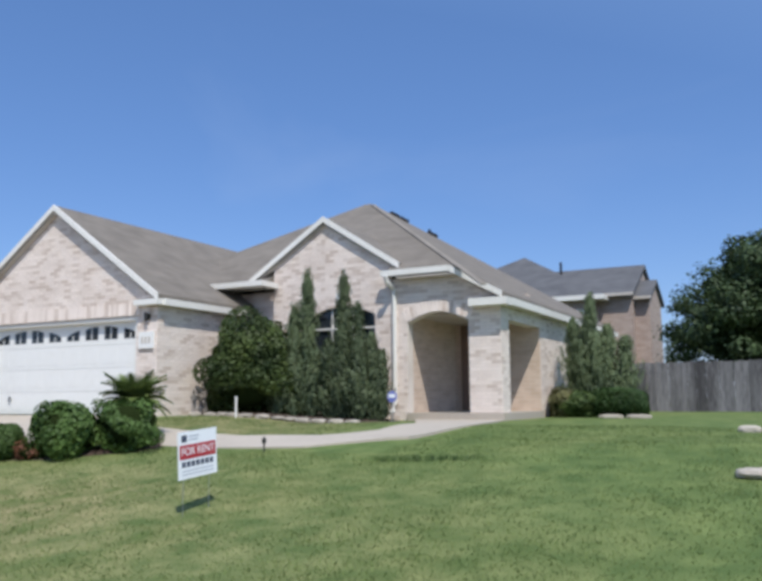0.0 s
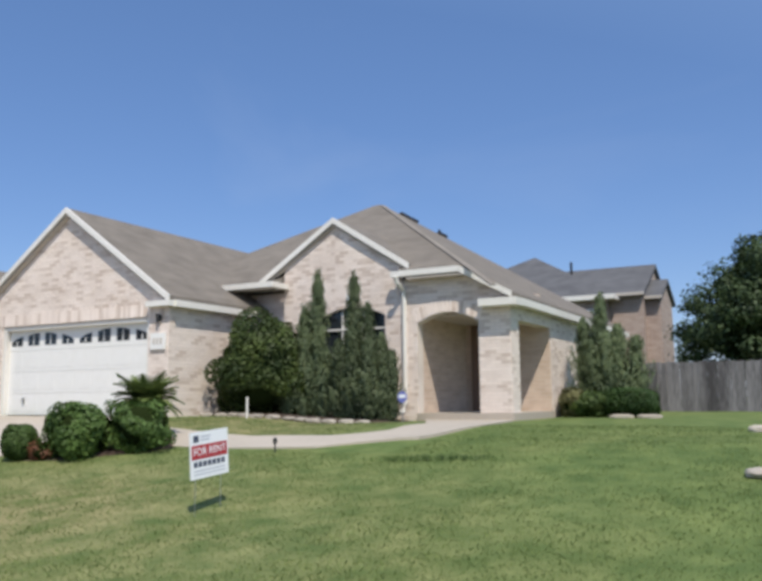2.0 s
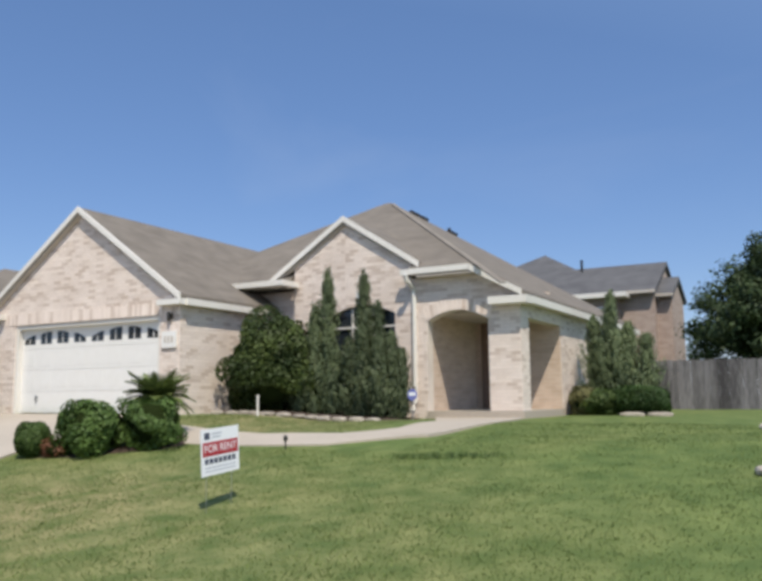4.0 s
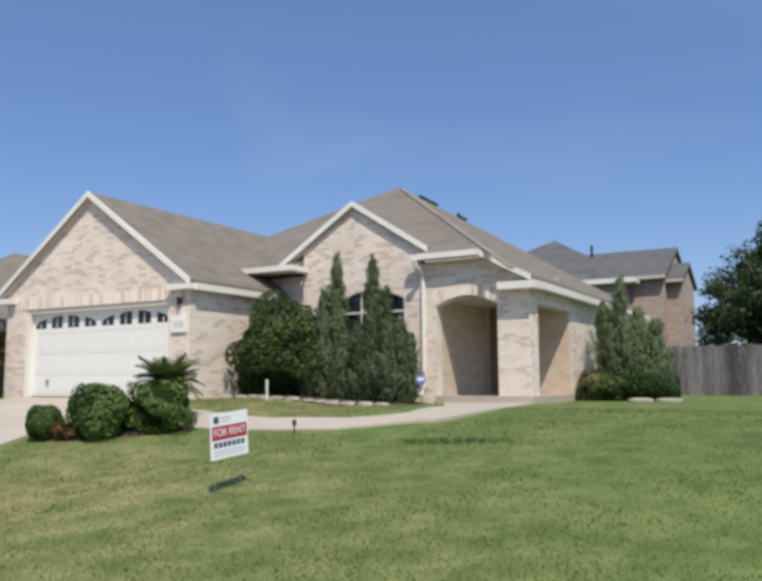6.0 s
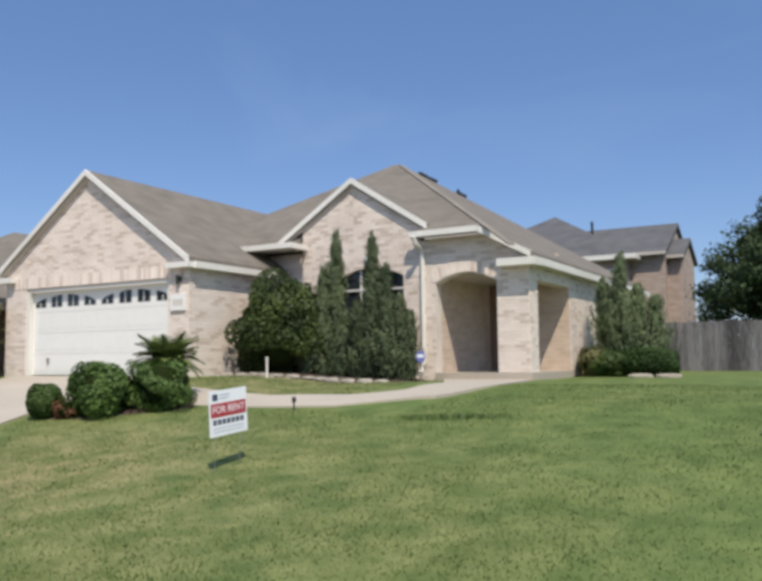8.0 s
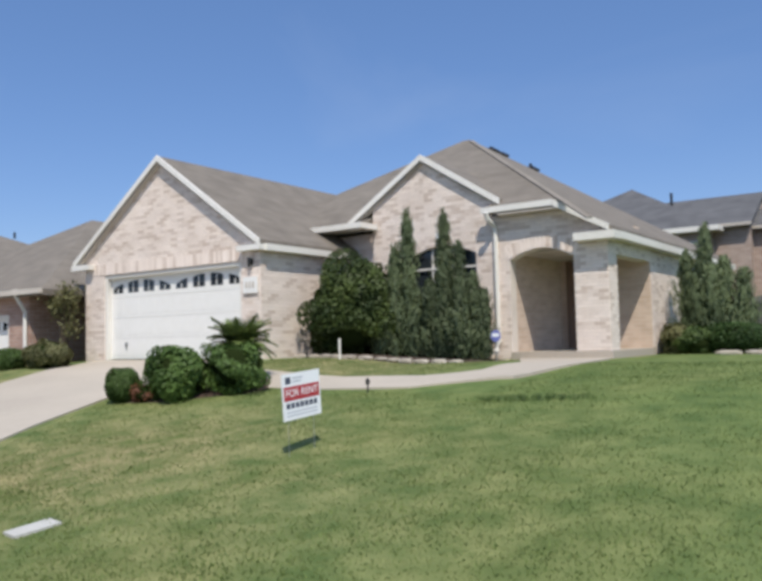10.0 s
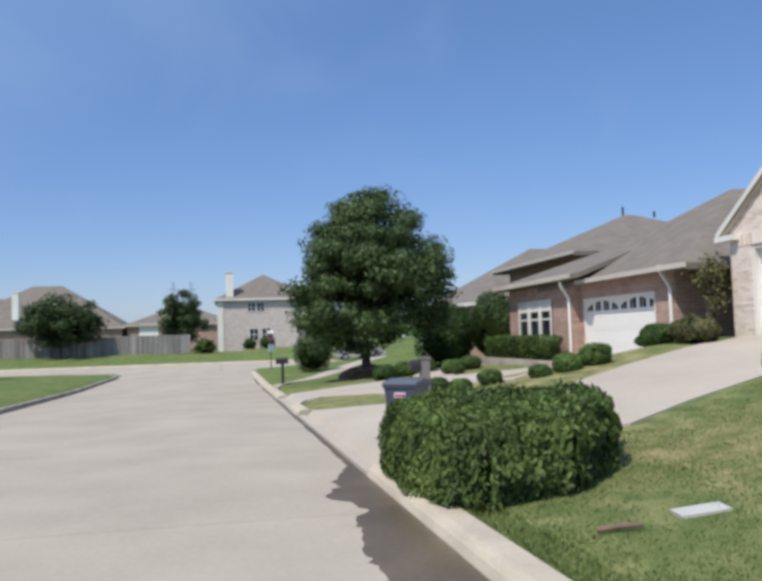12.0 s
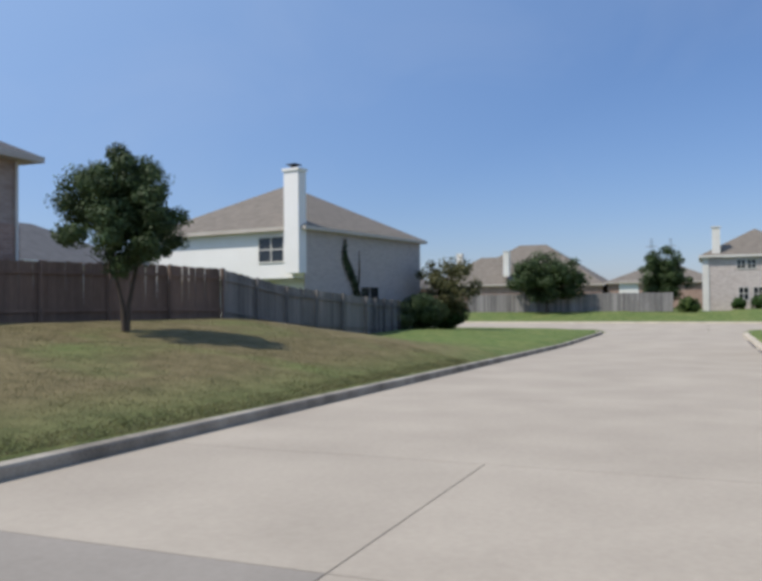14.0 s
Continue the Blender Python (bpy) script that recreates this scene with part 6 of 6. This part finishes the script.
def wheeled_bin(x, y, rz):
    z = max(ground_z(x, y), road_z(x)) + 0.03
    ob = thing("wheeled_bin", x, y, z, "dark blue-grey wheeled refuse bin behind the hedge", "bin", rz=rz)
    ob.scale = (0.86, 0.86, 0.80)
    M_BIN = mat("bin_plastic", (0.055, 0.065, 0.095), (0.035, 0.042, 0.065), scale=6, rough=0.5, bump=0.05)
    M_LID = mat("bin_lid", (0.10, 0.11, 0.14), (0.07, 0.078, 0.10), scale=6, rough=0.5, bump=0.05)
    f = Form()
    a = [(-0.24, -0.28, 0.06), (0.24, -0.28, 0.06), (0.24, 0.24, 0.06), (-0.24, 0.24, 0.06)]
    b = [(-0.31, -0.37, 0.98), (0.31, -0.37, 0.98), (0.31, 0.33, 0.98), (-0.31, 0.33, 0.98)]
    f.add(a + b, [(0, 3, 2, 1), (0, 1, 5, 4), (1, 2, 6, 5), (2, 3, 7, 6), (3, 0, 4, 7), (4, 5, 6, 7)])
    f.box(-0.33, 0.33, -0.39, 0.35, 0.93, 0.985)
    piece("body", f, M_BIN, ob)
    piece("lid", Form().prism([(-0.33, -0.41, 0.99), (-0.33, 0.36, 0.99), (-0.33, 0.36, 1.04), (-0.33, 0.0, 1.09), (-0.33, -0.40, 1.03)], (0.66, 0, 0)), M_LID, ob)
    piece("handle", Form().tube([(-0.27, 0.36, 0.98), (-0.27, 0.46, 1.03), (0.27, 0.46, 1.03), (0.27, 0.36, 0.98)], [0.016] * 4, 8), M_BIN, ob)
    lab = piece("sticker", Form().box(-0.11, 0.11, -0.375, -0.366, 0.74, 0.84), M_GREYINK, ob, "pale and red sticker")
    piece("bar", Form().box(-0.09, 0.09, -0.379, -0.376, 0.76, 0.80), M_RED, lab)
    for s in (-0.27, 0.27):
        w = piece("wheel", Form().tube([(s - 0.03, 0.26, 0.10), (s + 0.03, 0.26, 0.10)], [0.12, 0.12], 16), M_METAL_DARK, ob)
    return ob


wheeled_bin(-12.75, 2.98, 55)


def mailbox(x, y):
    ob = thing("mailbox", x, y, ground_z(x, y), "black mailbox on a dark post at the kerb", "mailbox")
    piece("post", Form().box(-0.06, 0.06, -0.06, 0.06, -0.15, 0.92), M_METAL_DARK, ob)
    f = Form()
    arc = [(0.13 * math.cos(a), 0.13 * math.sin(a)) for a in [math.pi * i / 10 for i in range(11)]]
    f.prism([(px, -0.3, 1.06 + pz) for px, pz in arc] + [(-0.13, -0.3, 0.92), (0.13, -0.3, 0.92)], (0, 0.55, 0))
    box = piece("box", f, M_METAL_DARK, ob)
    piece("flag", Form().box(0.131, 0.14, -0.1, -0.04, 0.98, 1.12), M_METAL_DARK, box)
    return ob


mailbox(-36.5, 2.75)


def post_mailbox(x, y):
    """A round-topped box on the side of a stout post."""
    z = max(ground_z(x, y), road_z(x))
    ob = thing("mailbox", x, y, z, "black mailbox on a grey post beside the neighbour's drive", "mailbox")
    piece("post", Form().box(-0.09, 0.09, -0.02, 0.16, -0.15, 0.98).box(-0.11, 0.11, -0.04, 0.18, 0.98, 1.02), M_WOOD, ob, "weathered grey post")
    arc = [(0.10 * math.cos(a), 0.10 * math.sin(a)) for a in [math.pi * i / 10 for i in range(11)]]
    piece("box", Form().prism([(px, -0.22, 0.86 + pz) for px, pz in arc] + [(-0.10, -0.22, 0.76), (0.10, -0.22, 0.76)], (0, 0.198, 0)), M_METAL_DARK, ob)
    return ob


post_mailbox(-16.0, 4.02)


M_STOPRED = plain("faded_sign_red", (0.30, 0.05, 0.05), 0.5)


def stop_sign(x, y):
    ob = thing("stop_sign", x, y, ground_z(x, y), "red stop sign on a thin post with a white plate below", "sign", rz=42)
    piece("post", Form().tube([(0, 0, -0.2), (0, 0, 2.5)], [0.035, 0.035], 8), M_METAL_DARK, ob)
    o = [(0.055, 0.31 * math.cos(math.pi / 8 + math.pi / 4 * i), 2.12 + 0.31 * math.sin(math.pi / 8 + math.pi / 4 * i)) for i in range(8)]
    plate = piece("plate", Form().prism(o, (-0.01, 0, 0)), M_STOPRED, ob, "red octagonal plate")
    letters("STOP", 0.20, M_SIGN, plate, Matrix(((0, 0, 1, 0.058), (1, 0, 0, 0), (0, 1, 0, 2.12), (0, 0, 0, 1))))
    piece("lower_plate", Form().box(0.045, 0.055, -0.28, 0.28, 1.22, 1.72), M_SIGN, ob, "white plate")
    piece("street_name_plate", Form().box(-0.3, 0.3, -0.006, 0.006, 2.52, 2.66), M_SIGN, ob)
    return ob


stop_sign(-56.5, 3.4)

# security sign by the porch
ss = thing("security_sign", -7.35, 14.6, ground_z(-7.35, 14.6), "small blue shield-shaped sign on a stake", "sign")
piece("stake", Form().tube([(0, 0, -0.1), (0, 0, 0.42)], [0.012, 0.012], 6), M_METAL, ss)
M_BLUE = plain("sign_blue", (0.16, 0.18, 0.46), 0.4)
sh = piece("shield", Form().prism([(0.115 * math.cos(6.283 * i / 8 + 0.39), -0.02, 0.52 + 0.125 * math.sin(6.283 * i / 8 + 0.39)) for i in range(8)], (0, 0.012, 0)), M_BLUE, ss)
piece("bar", Form().box(-0.075, 0.075, -0.025, -0.0205, 0.50, 0.57), M_SIGN, sh)
# white stub pipe by the garage side
sp = thing("white_stub_pipe", -10.3, 13.2, ground_z(-10.3, 13.2), "short white plastic cleanout pipe in the bed", "pipe")
piece("tube", Form().tube([(0, 0, -0.1), (0, 0, 0.38)], [0.022, 0.022], 10), M_WHITE, sp)
piece("cap", Form().tube([(0, 0, 0.38), (0, 0, 0.43)], [0.028, 0.028], 10), M_WHITE, sp)
# path light
pl = thing("path_light", -6.85, 9.45, ground_z(-6.85, 9.45), "small black path light", "lamp")
piece("stake", Form().tube([(0, 0, -0.1), (0, 0, 0.16)], [0.012, 0.012], 6), M_METAL_DARK, pl)
piece("cap", Form().tube([(0, 0, 0.13), (0, 0, 0.19), (0, 0, 0.22)], [0.03, 0.035, 0.01], 10), M_METAL_DARK, pl)

# utility lid, fallen stick, edging stones on the lawn
lid = thing("utility_lid", -6.08, 3.70, ground_z(-6.08, 3.70), "pale concrete utility box lid set in the grass", "utility cover", rz=80)
piece("plate", Form().prism([(-0.19, -0.12, -0.123), (0.19, -0.12, -0.077), (0.19, 0.12, -0.077), (-0.19, 0.12, -0.123)], (0, 0, 0.114)), mat("lid_concrete", (0.50, 0.49, 0.46), (0.40, 0.39, 0.36), scale=9, rough=0.9, bump=0.2), lid)
stick = thing("fallen_branch", -6.02, 3.0, ground_z(-6.02, 3.0), "short weathered piece of wood lying on the grass", "wood", rz=72)
piece("bark", Form().tube([(-0.17, 0, 0.005), (0.0, 0.012, 0.03), (0.17, -0.01, 0.046)], [0.020, 0.024, 0.014], 7), M_WOOD_NEW, stick)
for x, y, r in ((-0.25, 8.9, 0.22), (0.15, 8.75, 0.25), (-0.5, 12.3, 0.16)):
    st = thing("flat_stone", x, y, ground_z(x, y), "pale flat stone lying in the lawn", "stone", "stones in the lawn")
    piece("body", Form().blob((0, 0, 0.03), (r, r * 0.6, 0.06), int(r * 90), 0.2, 6, 12, 3.0), M_STONE, st)
# a ragged strip of longer, darker grass
tr = np.random.default_rng(93)
tx = np.concatenate([tr.normal(-4.5, 0.26, 260), tr.normal(-3.75, 0.22, 170)])
ty = 9.15 + 0.16 * (tx + 4.2) + tr.normal(0, 0.07, len(tx))
tz = np.array([sheet_z(p, q) for p, q in zip(tx, ty)]) + 0.03
tagged(new("grass_tufts", leaf_mesh("grass_tufts", np.stack([tx, ty, tz], 1), np.tile((0.3, -1.0, 0.3), (len(tx), 1)), 0.085, 0.14, M_LEAF_HEDGE, tr, tip=np.tile((0.0, 0.0, 1.0), (len(tx), 1)))), "ragged strip of longer darker grass in the lawn", "grass", kind="stuff")

# damp gutter along the kerb
M_WET = mat("wet_concrete", (0.16, 0.12, 0.078), (0.075, 0.056, 0.038), scale=6, rough=0.38, bump=0.05)
f = Form()
nw = 420
for i in range(nw + 1):
    x = -3.0 - 45.0 * i / nw
    w = 0.60 * (1 - sm(-9.6, -12.2, x) * 0.85) * (1 + 0.35 * noise.noise(Vector((x * 0.9, 0.3, 0))) + 0.22 * noise.noise(Vector((x * 3.1, 4, 0)))) + 0.10 * noise.noise(Vector((x * 7.0, 9, 0))) - 0.22 * sm(-9.5, -9.0, x) * sm(-8.2, -8.6, x)
    for k in range(5):
        f.v.append((x, ROAD_N - 0.002 - w * k / 4, road_z(x) + 0.004))
for i in range(nw):
    for k in range(4):
        f.f.append((i * 5 + k, i * 5 + k + 1, (i + 1) * 5 + k + 1, (i + 1) * 5 + k))
wet = part("damp_gutter", f, M_WET, None, "dark damp stain along the gutter")
tagged(wet, category="stain", kind="structure")
# fallen leaves in the road
rl = random.Random(9)
for i in range(9):
    x, y = -5.75 + rl.uniform(-0.2, 0.15), 1.03 + rl.uniform(-0.06, 0.12)
    lf = thing("fallen_leaf", x, y, road_z(x), "dry brown leaf lying on the road", "leaf", "dry leaves on the road", rz=rl.uniform(0, 360))
    piece("blade", Form().add([(-0.06, 0, 0.004), (0, 0.03, 0.015), (0.06, 0, 0.005), (0, -0.03, 0.012)], [(0, 3, 2, 1), (0, 1, 2, 3)]), M_BARK, lf)


# car parked on the cross street
M_CARPAINT = plain("silver_paint", (0.55, 0.56, 0.58), 0.25, 0.5)
M_TYRE = plain("tyre_rubber", (0.02, 0.02, 0.02), 0.8)


def parked_car(x, y, rz):
    ob = thing("parked_car", x, y, road_z(x), "silver saloon car parked on the cross street", "car", rz=rz)
    side = [(-2.2, 0.32), (-2.25, 0.62), (-2.1, 0.85), (-1.2, 0.93), (1.55, 0.96), (2.1, 0.90), (2.2, 0.6), (2.15, 0.32)]
    piece("body", Form().prism([(a, -0.86, b) for a, b in side], (0, 1.72, 0)), M_CARPAINT, ob)
    cab = [(-1.15, 0.935), (-0.45, 1.40), (0.85, 1.42), (1.55, 0.965)]
    piece("roof", Form().prism([(-0.42, -0.70, 1.405), (0.82, -0.70, 1.425), (0.75, -0.66, 1.46), (-0.35, -0.66, 1.45)], (0, 1.36, 0)), M_CARPAINT, ob)
    piece("glass", Form().prism([(a, -0.76, b) for a, b in cab], (0, 1.52, 0)), M_GLASS, ob)
    for s in (-1, 1):
        piece("pillar", Form().beam((0.2, s * 0.77, 0.95), (0.2, s * 0.72, 1.41), 0.05, 0.08), M_CARPAINT, ob)
        for wx in (-1.4, 1.35):
            w = piece("wheel", Form().tube([(wx, s * 0.68, 0.32), (wx, s * 0.89, 0.32)], [0.32, 0.32], 18), M_TYRE, ob)
            piece("rim", Form().tube([(wx, s * 0.885, 0.32), (wx, s * 0.905, 0.32)], [0.2, 0.19], 12), M_METAL, w)
    return ob


parked_car(-71.7, 12.2, 90)


# ---- bricks of the house for rent ----
BRICK_L, BRICK_H, JOINT, PROUD = 0.245, 0.074, 0.011, 0.012


def brick_cells(outline):
    """The bricks of a wall face in running bond, cut to its outline (u, z)."""
    us, zs = [p[0] for p in outline], [p[1] for p in outline]
    cells = []
    for r in range(int((min(zs) - 1.0) / BRICK_H), int((max(zs) - 1.0) / BRICK_H) + 1):
        z0 = 1.0 + r * BRICK_H
        for c in range(int(min(us) / BRICK_L) - 2, int(max(us) / BRICK_L) + 2):
            u0 = (c + 0.5 * (r % 2)) * BRICK_L
            if u0 > max(us) or u0 + BRICK_L < min(us):
                continue
            poly = clip(clip(clip(clip(outline, 1, 0, -u0), -1, 0, u0 + BRICK_L - JOINT), 0, 1, -z0), 0, -1, z0 + BRICK_H - JOINT)
            if len(poly) < 3:
                continue
            area = abs(sum(p[0] * q[1] - q[0] * p[1] for p, q in zip(poly, poly[1:] + poly[:1]))) / 2
            if area > 0.12 * BRICK_L * BRICK_H:
                cells.append((u0, z0, poly, area > 0.96 * (BRICK_L - JOINT) * (BRICK_H - JOINT)))
    return cells


def lay_brick(f, poly, at, out):
    """One brick, standing proud of the wall; its edges are eased a little."""
    n = len(poly)
    cu, cz = sum(p[0] for p in poly) / n, sum(p[1] for p in poly) / n
    e = 0.003
    rim = [at(u, z, 0.0) for u, z in poly]
    lip = [at(u, z, out - e) for u, z in poly]
    face = [at(u - math.copysign(e, u - cu), z - math.copysign(e, z - cz), out) for u, z in poly]
    f.add(rim + lip + face, [tuple(range(2 * n, 3 * n))] + [(k * n + i, k * n + (i + 1) % n, (k + 1) * n + (i + 1) % n, (k + 1) * n + i) for k in (0, 1) for i in range(n)])


def brickwork(outline, at, single=lambda u, z: False):
    rb = random.Random(len(outline) * 31 + int(outline[0][0] * 10))
    rest = Form()
    whole = None
    for u0, z0, poly, full in brick_cells(outline):
        out = PROUD + rb.uniform(-0.002, 0.003)
        if full and single(u0, z0):
            if whole is None:
                f = Form()
                lay_brick(f, [(0, 0), (BRICK_L - JOINT, 0), (BRICK_L - JOINT, BRICK_H - JOINT), (0, BRICK_H - JOINT)], lambda u, z, o: Vector(at(u, z, o)) - Vector(at(0, 0, 0)), PROUD)
                whole = f.mesh("brick", M_BRICKFACE)
            b = part("brick", whole, M_BRICKFACE, house)
            b.location = Vector(at(u0, z0, 0))
        else:
            lay_brick(rest, poly, at, out)
    tagged(part("brickwork", rest, M_BRICKFACE, house, "pale pink-beige bricks in running bond"), kind="stuff")


def south(y):
    return lambda u, z, o: (u, y - o, z)


def east(x):
    return lambda u, z, o: (x + o, u, z)


brickwork(GARAGE_FRONT, south(WALL_Y), lambda u, z: z > 4.22 and -16.9 < u < -13.5)
brickwork([(WALL_Y, 1.2), (15.9, 1.2), (15.9, 3.80), (WALL_Y, 3.80)], east(-12.02))
brickwork(MID_LEFT, south(FY))
brickwork(MID_RIGHT, south(FY))
brickwork(PORCH_FRONT, south(FY))
brickwork([(FY, 1.2), (FY + 0.52, 1.2), (FY + 0.52, 3.44), (FY, 3.44)], east(SX))
brickwork(SIDE_WALL, east(SX))
brickwork([(FY, 3.45), (22.0, 3.45), (22.0, 3.81), (FY, 3.81)], east(SX))
